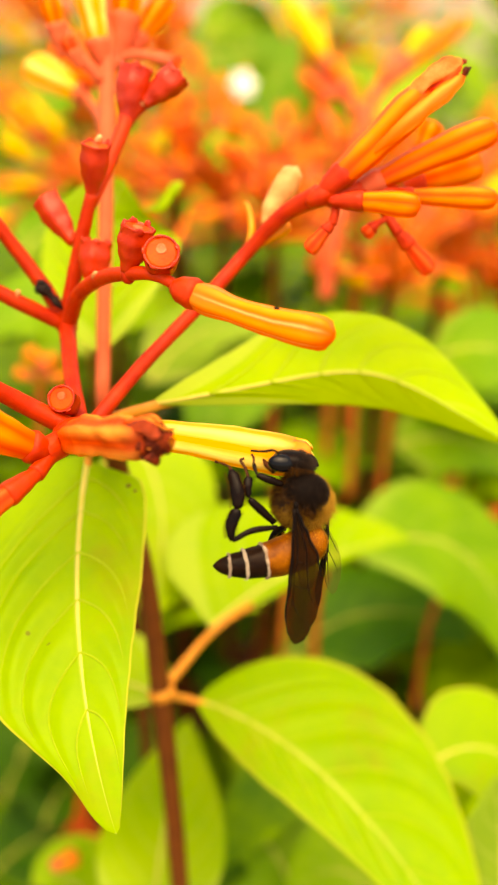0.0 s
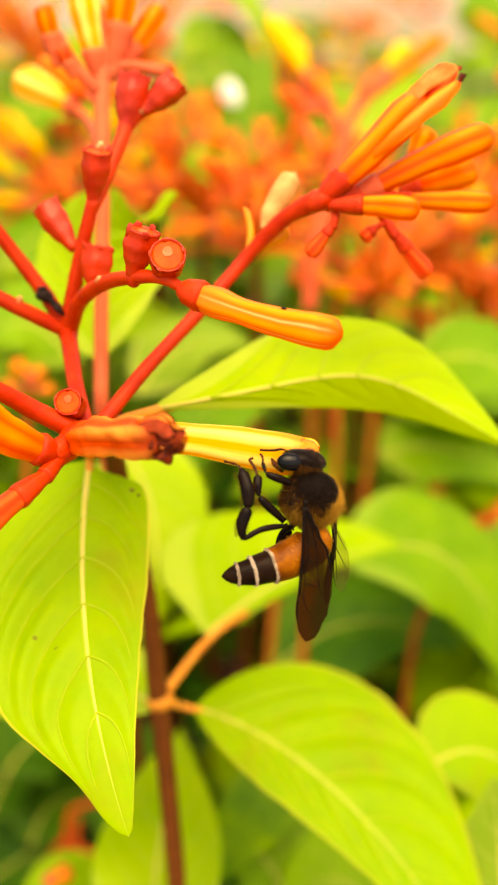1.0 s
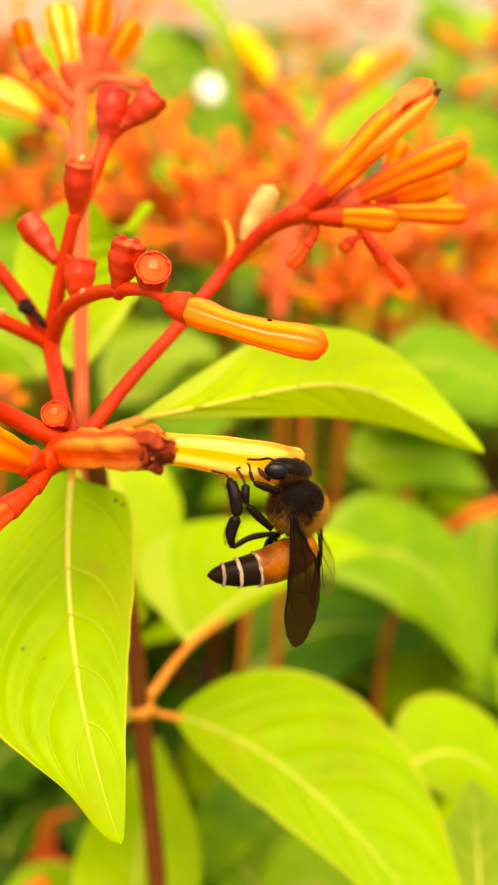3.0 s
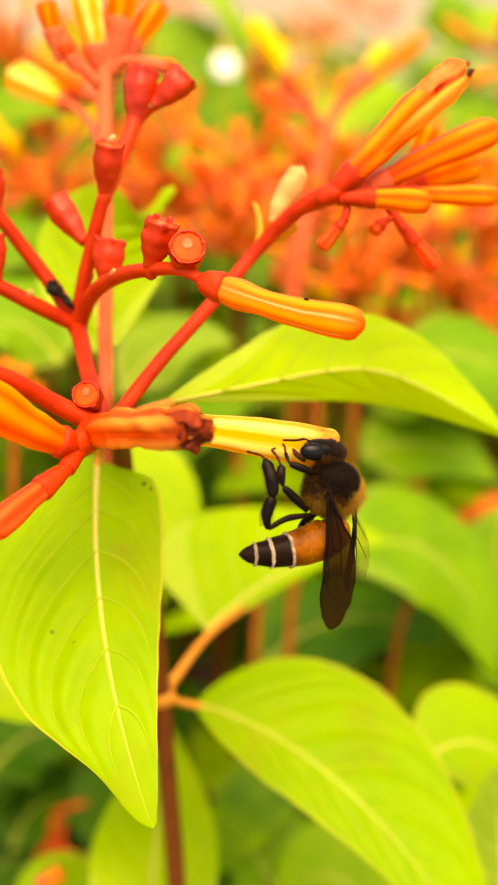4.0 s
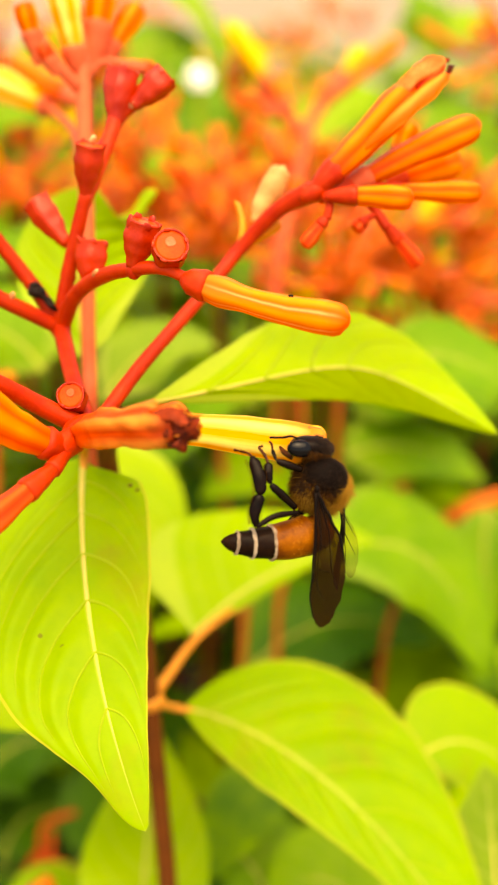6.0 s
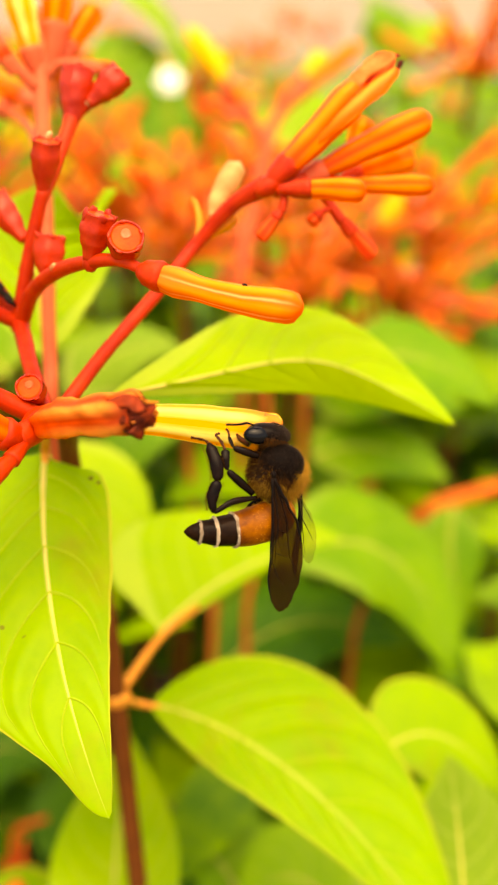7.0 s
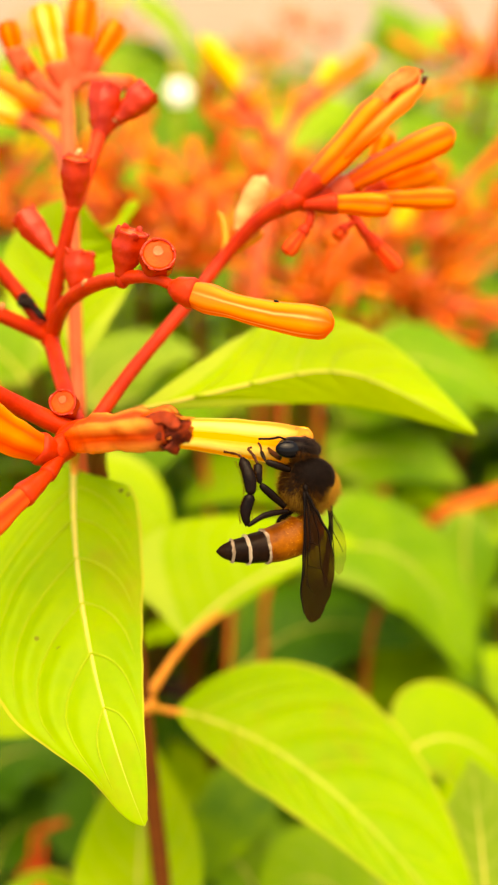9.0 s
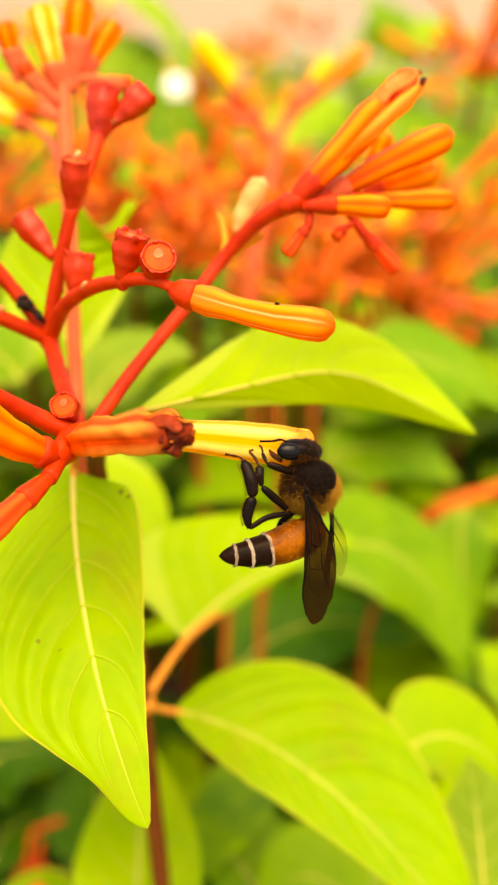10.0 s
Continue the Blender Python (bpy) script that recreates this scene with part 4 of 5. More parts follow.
# ---- shoots further back ----
def back_shoot(node, seed, size=1.0, flowers=9, mats=None, leaves=4, lean=(0.0, 0.1), label="firebush shoot with an orange flower head, out of focus", spread=1.0):
    rnd = random.Random(seed)
    top = V(node)
    base = Vector((top.x + lean[0] * rnd.uniform(-1, 1), top.y + lean[1], 0))
    ob = thing("firebush_shoot", base, label, "shrub", "firebush shoots")
    bm = bmesh.new()
    rings(bm, curve_points([top, top.lerp(base, 0.12) + Vector((0, 0.004, 0)), top.lerp(base, 0.5) + Vector((rnd.uniform(-0.02, 0.02), 0, 0)), base], 22), lerp([(0, 0.0012), (1, 0.0035)]), 8)
    part("main_stem", bm, SHADE_STALK if rnd.random() < 0.6 else BROWN, ob)
    mats = mats or [FAR_ORANGE, FAR_RED]
    for k in range(flowers):
        a = rnd.uniform(0, 2 * math.pi)
        el = rnd.uniform(-0.1, 1.3)
        way = Vector((math.cos(a) * math.cos(el) * spread, math.sin(a) * math.cos(el) * spread, math.sin(el)))
        stem = top + Vector((0, 0, -0.012 * rnd.random())) + way * 0.013 * size * rnd.uniform(0.2, 1.8)
        tip = stem + (way + Vector((0, 0, rnd.uniform(-0.3, 0.4)))).normalized() * 0.014 * size * rnd.uniform(0.6, 1.25)
        bm = bmesh.new()
        rings(bm, curve_points([top + Vector((0, 0, -0.008)), (top + stem) / 2 + way * 0.002, stem], 6), lerp([(0, 0.0010), (1, 0.0009)]), 6)
        part("pedicel", bm, TWIG, ob)
        inv = BASE.inverted()
        flower(ob, tuple((inv @ stem) * 1000), tuple((inv @ tip) * 1000), 2.5 * size * rnd.uniform(0.75, 1.15), rnd.choice(mats), 0.25, low=True)
    for k in range(leaves):
        a = rnd.uniform(0, 2 * math.pi)
        h = 0.03 + 0.03 * (k // 2) + rnd.uniform(0, 0.015)
        st = top.lerp(base, h / max(0.1, (top - base).length))
        way = Vector((math.cos(a), math.sin(a), rnd.uniform(-0.2, 0.5)))
        ln = rnd.uniform(0.035, 0.055)
        bm = bmesh.new()
        leaf_mesh(bm, st + way * 0.006, st + way * ln * 0.55 + Vector((0, 0, 0.006)), st + way * ln + Vector((0, 0, -0.012)), Vector((0, -0.3, 1)).normalized(), (0.011, 0.011), (0.25, 0.25), 0.2, 0.06, 6, 0.03, 12, 4, phase=k)
        part("leaf", bm, LEAF_BACK, ob)
    return ob


O, R_, Y = FAR_ORANGE, FAR_RED, FAR_YELLOW
for k, (node, size, n, mats) in enumerate((
        ((-7.0, 285.0, 68.3), 1.2, 11, [R_, O]),
        ((6.0, 265.0, 56.3), 1.1, 11, [R_, R_, O]),
        ((5.9, 330.0, 84.9), 1.2, 9, [R_, O]),
        ((19.1, 300.0, 58.1), 1.2, 10, [R_, O]),
        ((33.4, 260.0, 42.7), 1.2, 9, [O, Y, R_]),
        ((51.1, 290.0, 54.1), 1.3, 11, [O, R_]),
        ((68.7, 300.0, 46.6), 1.2, 10, [O, R_]),
        ((86.2, 330.0, 70.6), 1.3, 10, [O, Y]),
        ((67.1, 320.0, 38.5), 1.1, 8, [O, R_]),
        ((-47.4, 300.0, 74.0), 1.1, 10, [O, Y, Y]),
        ((-44.8, 340.0, 105.3), 1.15, 10, [O, Y]),
        ((-63.9, 400.0, 147.2), 1.3, 9, [O, Y]),
        ((-9.5, 430.0, 145.4), 1.0, 5, [Y, O]),
        ((105.5, 330.0, 124.3), 1.4, 14, [O]),
        ((-21.1, 330.0, 80.0), 1.3, 9, [O, R_]),
        ((34.3, 340.0, 82.2), 1.2, 9, [R_, O]),
        ((65.4, 370.0, 89.7), 1.2, 9, [O, R_]))):
    back_shoot(node, 100 + k, size, n + 6, mats, spread=1.35)

fork = back_shoot((26.1, 250.0, 74.0), 300, 1.0, 0, label="firebush shoot with two spreading orange and yellow flowers")
for foot, tip, width, mat in (
        ((20.4, 250.0, 80.5), (8.9, 250.0, 99.3), 5.0, Y), ((17.4, 252.0, 79.9), (15.5, 255.0, 96.1), 4.4, Y),
        ((30.4, 250.0, 80.5), (49.2, 250.0, 95.2), 4.6, O), ((33.3, 252.0, 84.4), (41.6, 254.0, 94.2), 5.2, Y),
        ((18.2, 248.0, 76.6), (11.7, 246.0, 81.0), 3.6, R_), ((16.8, 248.0, 73.4), (19.5, 246.0, 65.7), 3.4, R_),
        ((27.7, 251.0, 77.5), (33.3, 252.0, 85.7), 4.0, R_), ((22.2, 249.0, 78.2), (18.5, 249.0, 85.9), 4.0, O)):
    flower(fork, foot, tip, width, mat, 0.25, low=True)
for pts in ([(26.1, 250.0, 72.7), (22.3, 250.0, 76.6), (18.5, 250.0, 79.8)], [(26.1, 250.0, 72.7), (28.1, 250.0, 77.2), (32.0, 251.0, 82.1)], [(26.4, 250.0, 74.0), (21.7, 250.0, 56.5), (19.0, 251.0, 46.4), (17.3, 253.0, 32.5)]):
    stalk(fork, "pedicel", pts, [1.5, 1.4, 1.5] if len(pts) == 3 else [1.6, 1.9, 2.2, 1.8], PINK, sides=8)

# long leaves and stalks seen between the shoots
under = thing("firebush_shoot", V((27.5, 330.0, -116.8)) * 1.0, "leafy firebush shoot deep in the hedge", "shrub", "firebush shoots")
under.location.z = 0
ORIGIN[under.name] = under.location.copy()
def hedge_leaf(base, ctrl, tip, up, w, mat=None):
    leaf(under, base, ctrl, tip, up, (w, w), (0.2, 0.2), 0.15, 0.05, 6, 0.03, mat or (LEAF_GAP_SHADE if w == 13.5 else LEAF if w == 10 else LEAF_BACK), "", veined=False)


hedge_leaf((21.9, 232.0, -23.6), (52.5, 246.0, -9.5), (60.6, 240.0, -55.6), (0.2, -0.8, 0.6), 14, LEAF_MID)
hedge_leaf((67.0, 258.0, -14.3), (61.9, 254.0, -29.1), (68.5, 258.0, -43.2), (0.15, -0.95, 0.3), 8, LEAF_MID)
hedge_leaf((35.3, 270.0, -1.3), (50.5, 268.0, 6.6), (67.8, 262.0, -9.0), (0, -0.7, 0.7), 12)
hedge_leaf((40.3, 245.0, 18.3), (54.6, 240.0, 26.3), (71.6, 236.0, 7.0), (0, -0.8, 0.6), 11)
hedge_leaf((-21.1, 240.0, 12.9), (-12.3, 240.0, 28.6), (3.2, 236.0, 22.9), (0, -0.8, 0.5), 8, LEAF_DULL)
hedge_leaf((-23.5, 246.0, 13.0), (-12.0, 246.0, 20.5), (2.0, 242.0, 11.0), (0, -0.7, 0.7), 7, LEAF_MID)
hedge_leaf((-33.8, 235.0, 18.7), (-43.9, 235.0, 35.5), (-53.8, 230.0, 20.9), (0, -0.8, 0.5), 11)
# leaf in the gap below the bee; width 13.5 picks the shaded colour
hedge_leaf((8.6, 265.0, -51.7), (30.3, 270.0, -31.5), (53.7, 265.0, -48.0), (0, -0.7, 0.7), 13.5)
hedge_leaf((30.0, 186.0, -54.0), (42.0, 192.0, -46.5), (52.7, 190.0, -63.1), (0, -0.8, 0.6), 10)
hedge_leaf((38.4, 170.0, -79.6), (39.7, 174.0, -64.2), (38.0, 172.0, -51.2), (0.1, -0.95, 0.3), 9, LEAF_DULL)
hedge_leaf((-29.0, 230.0, -101.0), (-37.9, 232.0, -85.0), (-44.4, 228.0, -91.0), (0, -0.7, 0.7), 10)
hedge_leaf((9.6, 225.0, -96.8), (6.5, 235.0, -76.0), (-8.1, 228.0, -83.5), (0, -0.7, 0.7), 12)
hedge_leaf((28.3, 215.0, -93.8), (19.3, 225.0, -78.2), (7.0, 220.0, -90.3), (0, -0.7, 0.7), 12)
hedge_leaf((35.4, 300.0, 86.6), (42.9, 305.0, 101.6), (57.3, 305.0, 101.6), (0, -0.8, 0.6), 8)
hedge_leaf((5.8, 400.0, 104.0), (2.2, 400.0, 124.6), (19.6, 405.0, 149.2), (0.3, -0.8, 0.6), 15)
hedge_leaf((27.1, 430.0, 112.1), (34.4, 430.0, 138.7), (17.0, 430.0, 149.9), (0, -0.8, 0.6), 15)
hedge_leaf((-2.9, 440.0, 139.9), (2.1, 440.0, 162.5), (-10.9, 440.0, 178.4), (0, -0.8, 0.6), 15)
hedge_leaf((94.3, 400.0, 147.4), (103.2, 400.0, 162.2), (87.9, 405.0, 177.0), (0.3, -0.8, 0.6), 14)
hedge_leaf((102.1, 390.0, 149.8), (112.8, 390.0, 158.0), (125.0, 390.0, 149.8), (0, -0.8, 0.6), 12)
hedge_leaf((-0.7, 262.0, 63.7), (-5.9, 262.0, 73.2), (-11.3, 262.0, 67.8), (0, -0.8, 0.6), 6)
hedge_leaf((-13.6, 380.0, 133.8), (-2.7, 375.0, 110.7), (15.1, 380.0, 116.1), (0, -0.8, 0.6), 16)
hedge_leaf((33.5, 420.0, 144.1), (46.0, 420.0, 124.4), (28.3, 420.0, 111.5), (0, -0.8, 0.6), 14)
hedge_leaf((-56.7, 280.0, 47.6), (-48.7, 285.0, 61.4), (-40.4, 285.0, 54.1), (0, -0.8, 0.6), 9)
hedge_leaf((80.9, 340.0, 94.3), (93.7, 345.0, 112.0), (107.9, 345.0, 95.6), (0, -0.8, 0.6), 14)
hedge_leaf((-69.2, 420.0, 122.8), (-60.3, 420.0, 148.4), (-76.7, 420.0, 165.5), (0, -0.8, 0.6), 14)
def side_stalk(pts, r, mat):
    stalk(under, "side_stalk", pts, [r] * len(pts), mat, sides=8)


side_stalk([(44.4, 262.0, -36.5), (41.4, 262.0, -45.8), (39.2, 264.0, -63.4)], 0.85, SHADE_STALK)
side_stalk([(17.3, 254.0, -28.3), (15.4, 254.0, -37.2), (14.2, 256.0, -65.9), (12.8, 258.0, -89.6)], 0.9, SHADE_STALK)
side_stalk([(9.2, 267.0, -33.2), (8.3, 267.0, -44.0), (6.6, 269.0, -61.8)], 0.85, SHADE_STALK)
side_stalk([(36.2, 280.0, 19.0), (35.1, 280.0, 4.7), (32.7, 282.0, -15.4)], 1.05, SHADE_STALK)
side_stalk([(20.9, 285.0, 18.3), (20.4, 285.0, 11.0), (18.9, 288.0, -15.2)], 1.05, SHADE_STALK)
side_stalk([(5.9, 280.0, 15.3), (5.5, 280.0, -0.4), (6.8, 284.0, -14.7)], 1.05, SHADE_STALK)
side_stalk([(55.9, 290.0, 13.5), (53.3, 290.0, 1.6), (52.4, 292.0, -16.3)], 1.4, SHADE_STALK)
stalk(under, "side_stalk", [(53.0, 274.0, -24.5), (57.0, 275.0, -19.6), (62.6, 275.0, -16.9), (67.1, 275.0, -14.7), (72.0, 275.0, -13.3), (85.3, 276.0, -10.4)], [0.9, 1.5, 1.9, 2.4, 1.9, 1.8], TWIG, sides=10, rough=0.3)
side_stalk([(25.9, 275.0, 19.0), (25.7, 275.0, 5.0), (25.0, 277.0, -14.0)], 0.8, SHADE_STALK)
side_stalk([(54.2, 275.0, 17.0), (52.5, 275.0, -0.2), (51.0, 277.0, -12.0)], 0.8, SHADE_STALK)
side_stalk([(15.6, 275.0, -80.0), (15.0, 275.0, -90.0), (14.5, 277.0, -104.0)], 0.9, SHADE_STALK)
side_stalk([(-43.0, 272.0, -104.0), (-42.0, 272.0, -94.1), (-40.9, 272.0, -86.5), (-37.9, 272.0, -84.7), (-33.1, 272.0, -83.5)], 0.75, SHADE_STALK_RED)
side_stalk([(-40.6, 271.0, -99.0), (-39.6, 271.0, -94.2), (-38.8, 271.0, -87.5)], 0.7, SHADE_STALK_RED)
side_stalk([(-41.0, 272.0, -93.0), (-37.8, 271.0, -94.6), (-34.8, 271.0, -95.9)], 0.65, SHADE_STALK_RED)
side_stalk([(-42.4, 273.0, -92.5), (-45.0, 274.0, -96.0), (-46.6, 275.0, -102.0)], 0.55, SHADE_STALK_RED)

flower(under, (45.1, 265.0, -10.4), (48.9, 264.0, -10.6), 3.6, FAR_ORANGE, 0.25, low=True)
for foot, tip, width in (((-41.0, 225.0, 15.2), (-45.0, 224.0, 18.8), 3.4), ((-42.5, 226.0, 14.0), (-39.0, 225.0, 17.6), 3.0), ((-44.0, 226.0, 13.2), (-47.5, 226.0, 14.6), 3.0), ((-40.5, 226.0, 13.0), (-36.8, 226.0, 13.6), 2.6)):
    flower(under, foot, tip, width, FAR_ORANGE, 0.25, low=True)
side_stalk([(-42.3, 226.0, 15.0), (-42.8, 228.0, 6.0), (-44.0, 232.0, -12.0)], 0.8, SHADE_STALK)
flower(under, (-39.0, 222.0, -84.4), (-33.9, 222.0, -82.1), 4.0, FAR_ORANGE, 0.25, low=True)

hedge_leaf((-58.0, 300.0, 88.0), (-47.0, 300.0, 101.0), (-36.0, 296.0, 90.0), (0, -0.8, 0.5), 9)
hedge_leaf((-44.0, 320.0, 112.0), (-33.0, 322.0, 126.0), (-20.0, 318.0, 117.0), (0, -0.8, 0.5), 10)
for k, (node, size, n, mats) in enumerate((((-51.5, 310.0, 114.0), 1.2, 8, [O, Y]), ((-24.0, 310.0, 114.0), 1.1, 8, [O, Y]), ((-39.5, 290.0, 72.0), 1.1, 5, [O, Y]))):
    back_shoot(node, 400 + k, size, n, mats, leaves=2)

# lower left leaves, coloured as dark as the shade they stand in
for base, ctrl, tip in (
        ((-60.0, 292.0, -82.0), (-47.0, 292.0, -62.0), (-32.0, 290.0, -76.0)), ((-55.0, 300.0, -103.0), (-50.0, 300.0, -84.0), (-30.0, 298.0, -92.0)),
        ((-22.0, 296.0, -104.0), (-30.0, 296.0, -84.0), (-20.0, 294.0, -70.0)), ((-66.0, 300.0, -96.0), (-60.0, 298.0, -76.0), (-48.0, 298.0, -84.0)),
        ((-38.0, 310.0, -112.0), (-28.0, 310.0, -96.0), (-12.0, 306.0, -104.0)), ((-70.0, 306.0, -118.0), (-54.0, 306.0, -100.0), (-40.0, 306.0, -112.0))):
    hedge_leaf(base, ctrl, tip, (0.1, -0.7, 0.7), 13, LEAF_SHADE)
hedge_leaf((-6.0, 345.0, 152.0), (9.0, 342.0, 146.0), (15.0, 340.0, 122.0), (0.6, -0.7, 0.4), 7)
hedge_leaf((-14.0, 350.0, 126.0), (-2.0, 350.0, 142.0), (8.0, 350.0, 128.0), (0, -0.8, 0.5), 9)
back_shoot((22.0, 420.0, 148.0), 410, 1.2, 8, [Y, Y, O], leaves=2)

# ---- white flower ----
bloom = thing("white_flower", V((8.1, 330.0, 117.9)), "small white flower above the hedge", "flower")
for k in range(6):
    a = 2 * math.pi * k / 6
    d = W((math.cos(a), -0.25, math.sin(a)))
    bm = bmesh.new()
    o = ORIGIN[bloom.name]
    leaf_mesh(bm, o, o + d * 0.0024, o + d * 0.0047, W((0, -0.75, 0.65)), (0.0026, 0.0026), (0.15, 0.15), 0.2, 0.05, 3, 0.0, 8, 3)
    part("petal", bm, WHITE, bloom)
bm = bmesh.new()
rings(bm, curve_points([ORIGIN[bloom.name], ORIGIN[bloom.name] + Vector((0.01, 0.05, -0.35)), Vector((ORIGIN[bloom.name].x, ORIGIN[bloom.name].y + 0.08, 0))], 14), lerp([(0, 0.001), (1, 0.003)]), 6)
part("stem", bm, VEIN, bloom, "thin green stem")

# ---- the mass of the hedge ----
def hedge_height(x, y):
    return EYE - 0.150 - 0.040 * y + 0.025 * noise.noise((x * 6, y * 6, 3.1))


rnd = random.Random(5)
bm = bmesh.new()
inv = BASE.inverted()
count = 0
while count < 4200:
    y = 0.10 + 1.25 * rnd.random() ** 1.15
    x = rnd.uniform(-1, 1) * (0.16 + 0.42 * y)
    p = Vector((x, y, hedge_height(x, y) - 0.16 * rnd.random() ** 1.5))
    q = inv @ p
    if q.y < 0.235 or (q - Vector((-0.05, 0.29, -0.082))).length < 0.074 or (q - Vector((0.045, 0.29, -0.050))).length < 0.038 or (q.x < -0.025 and -0.135 < q.z < -0.065 and q.y < 0.40):
        continue
    a = rnd.uniform(0, 2 * math.pi)
    way = Vector((math.cos(a), math.sin(a), rnd.uniform(-0.5, 0.5))).normalized()
    ln = rnd.uniform(0.03, 0.06)
    up = Vector((rnd.uniform(-0.5, 0.5), rnd.uniform(-0.9, 0.3), 1)).normalized()
    w = ln * rnd.uniform(0.17, 0.25)
    leaf_mesh(bm, p, p + way * ln * 0.5 + up * 0.006, p + way * ln - up * 0.004, up, (w, w), (0.25, 0.25), 0.2, 0.05, 6, 0.0, 6, 2, phase=count)
    count += 1
side = random.Random(8)
count = 0
while count < 4200:
    y = 0.10 + 1.35 * side.random()
    x = side.uniform(-1.5, 1.5)
    if abs(x) < 0.15 + 0.42 * y or abs(x) + 0.25 * noise.noise((x * 3, y * 3, 1.0)) > 1.4:
        continue
    p = Vector((x, y, hedge_height(x, y) - 0.18 * side.random() ** 1.5))
    a = side.uniform(0, 2 * math.pi)
    way = Vector((math.cos(a), math.sin(a), side.uniform(-0.5, 0.5))).normalized()
    ln = side.uniform(0.05, 0.085)
    up = Vector((side.uniform(-0.5, 0.5), side.uniform(-0.9, 0.3), 1)).normalized()
    w = ln * side.uniform(0.18, 0.26)
    leaf_mesh(bm, p, p + way * ln * 0.5 + up * 0.008, p + way * ln - up * 0.006, up, (w, w), (0.25, 0.25), 0.2, 0.05, 6, 0.0, 6, 2, phase=count)
    count += 1
hedge = new("hedge_leaves", finish("hedge_leaves", bm, LEAF_FILL, Vector()))
tagged(hedge, "dense green leaves of the firebush hedge", "hedge", kind="stuff")

bm = bmesh.new()
for k in range(60):
    y = 0.40 + 0.9 * rnd.random()
    x = rnd.uniform(-1, 1) * (0.16 + 0.42 * y)
    p = Vector((x, y, hedge_height(x, y) + rnd.uniform(0.0, 0.05)))
    for j in range(7):
        a, el = rnd.uniform(0, 2 * math.pi), rnd.uniform(0.0, 1.3)
        way = Vector((math.cos(a) * math.cos(el), math.sin(a) * math.cos(el), math.sin(el)))
        b = p + way * 0.004
        rings(bm, [b, b + way * 0.008, b + way * 0.018, b + way * 0.024], lerp([(0, 0.0008), (0.6, 0.0022), (1, 0.0010)]), 6)
    rings(bm, [p - Vector((0, 0, 0.12)), p], lambda s: 0.0013, 5)
for k in range(70):
    y = 0.15 + 1.2 * side.random()
    x = side.choice((-1, 1)) * side.uniform(0.17 + 0.42 * y, 1.35)
    p = Vector((x, y, hedge_height(x, y) + side.uniform(0.0, 0.04)))
    for j in range(7):
        a, el = side.uniform(0, 2 * math.pi), side.uniform(0.0, 1.3)
        way = Vector((math.cos(a) * math.cos(el), math.sin(a) * math.cos(el), math.sin(el)))
        b = p + way * 0.004
        rings(bm, [b, b + way * 0.008, b + way * 0.018, b + way * 0.024], lerp([(0, 0.0008), (0.6, 0.0022), (1, 0.0010)]), 6)
    rings(bm, [p - Vector((0, 0, 0.12)), p], lambda s: 0.0013, 5)
tagged(new("hedge_flowers", finish("hedge_flowers", bm, FAR_ORANGE, Vector())), "many distant orange flower heads over the hedge", "flowers", kind="stuff")
bm = bmesh.new()
for k in range(300):
    y = 0.2 + 1.1 * rnd.random()
    x = rnd.uniform(-1, 1) * (0.16 + 0.42 * y) if k < 160 else rnd.uniform(-1.35, 1.35)
    p = Vector((x, y, hedge_height(x, y) - 0.02))
    bow = rnd.uniform(-0.03, 0.03)
    if (inv @ p).y < 0.25 or (-0.13 < x < 0 and y < 0.5):
        continue
    rings(bm, curve_points([p, p * 0.5 + Vector((x * 0.5 + bow, y * 0.5 + 0.02, 0)), Vector((x * 0.98, y + 0.02, 0))], 8), lambda s: 0.0016 + 0.002 * s, 6)
tagged(new("hedge_stems", finish("hedge_stems", bm, BROWN, Vector())), "thin brown stems inside the hedge", "hedge", kind="stuff")

# ---- the bee ----
bee = thing("bee", V((5.9, 116.0, -5.7)), "large dark honey bee with amber belly clinging to yellow flower", "bee")


def mm(x, y, z):
    return W((x, y, z)) * MM


def hair(bm, root, out, way, length, thin):
    """One bent, tapering hair."""
    s = out.orthogonal().normalized() * thin
    t = out.cross(s)
    mid = root + (out * 0.6 + way * 0.4) * length * 0.5
    tip = mid + way * length * 0.5
    low = [bm.verts.new(root + q) for q in (s, -s * 0.5 + t * 0.87, -s * 0.5 - t * 0.87)]
    mids = [bm.verts.new(mid + q * 0.75) for q in (s, -s * 0.5 + t * 0.87, -s * 0.5 - t * 0.87)]
    end = bm.verts.new(tip)
    for i in range(3):
        j = (i + 1) % 3
        bm.faces.new((low[i], low[j], mids[j], mids[i]))
        bm.faces.new((mids[i], mids[j], end))


def fur(bm, centre, axes, n, length, keep, rnd, thin=0.00002, lay=(0, 0, 0), clump=0.55):
    """Hairs on an ellipsoid, in loose tufts; keep(d) says where, lay how they are combed."""
    lay = W(lay)
    for _ in range(n):
        d = Vector((rnd.gauss(0, 1), rnd.gauss(0, 1), rnd.gauss(0, 1))).normalized()
        if not keep(d):
            continue
        root = centre + (axes[0] * d.x + axes[1] * d.y + axes[2] * d.z) * 0.97
        out = (axes[0] * d.x / axes[0].length_squared + axes[1] * d.y / axes[1].length_squared + axes[2] * d.z / axes[2].length_squared).normalized()
        tuft = noise.noise_vector(d * 5.0) * clump
        way = (out * 0.8 + lay + tuft + Vector((rnd.gauss(0, 0.16), rnd.gauss(0, 0.16), rnd.gauss(0, 0.16)))).normalized()
        hair(bm, root, out, way, length * rnd.uniform(0.5, 1.25) * (1 + 0.5 * noise.noise(d * 7.0)), thin)


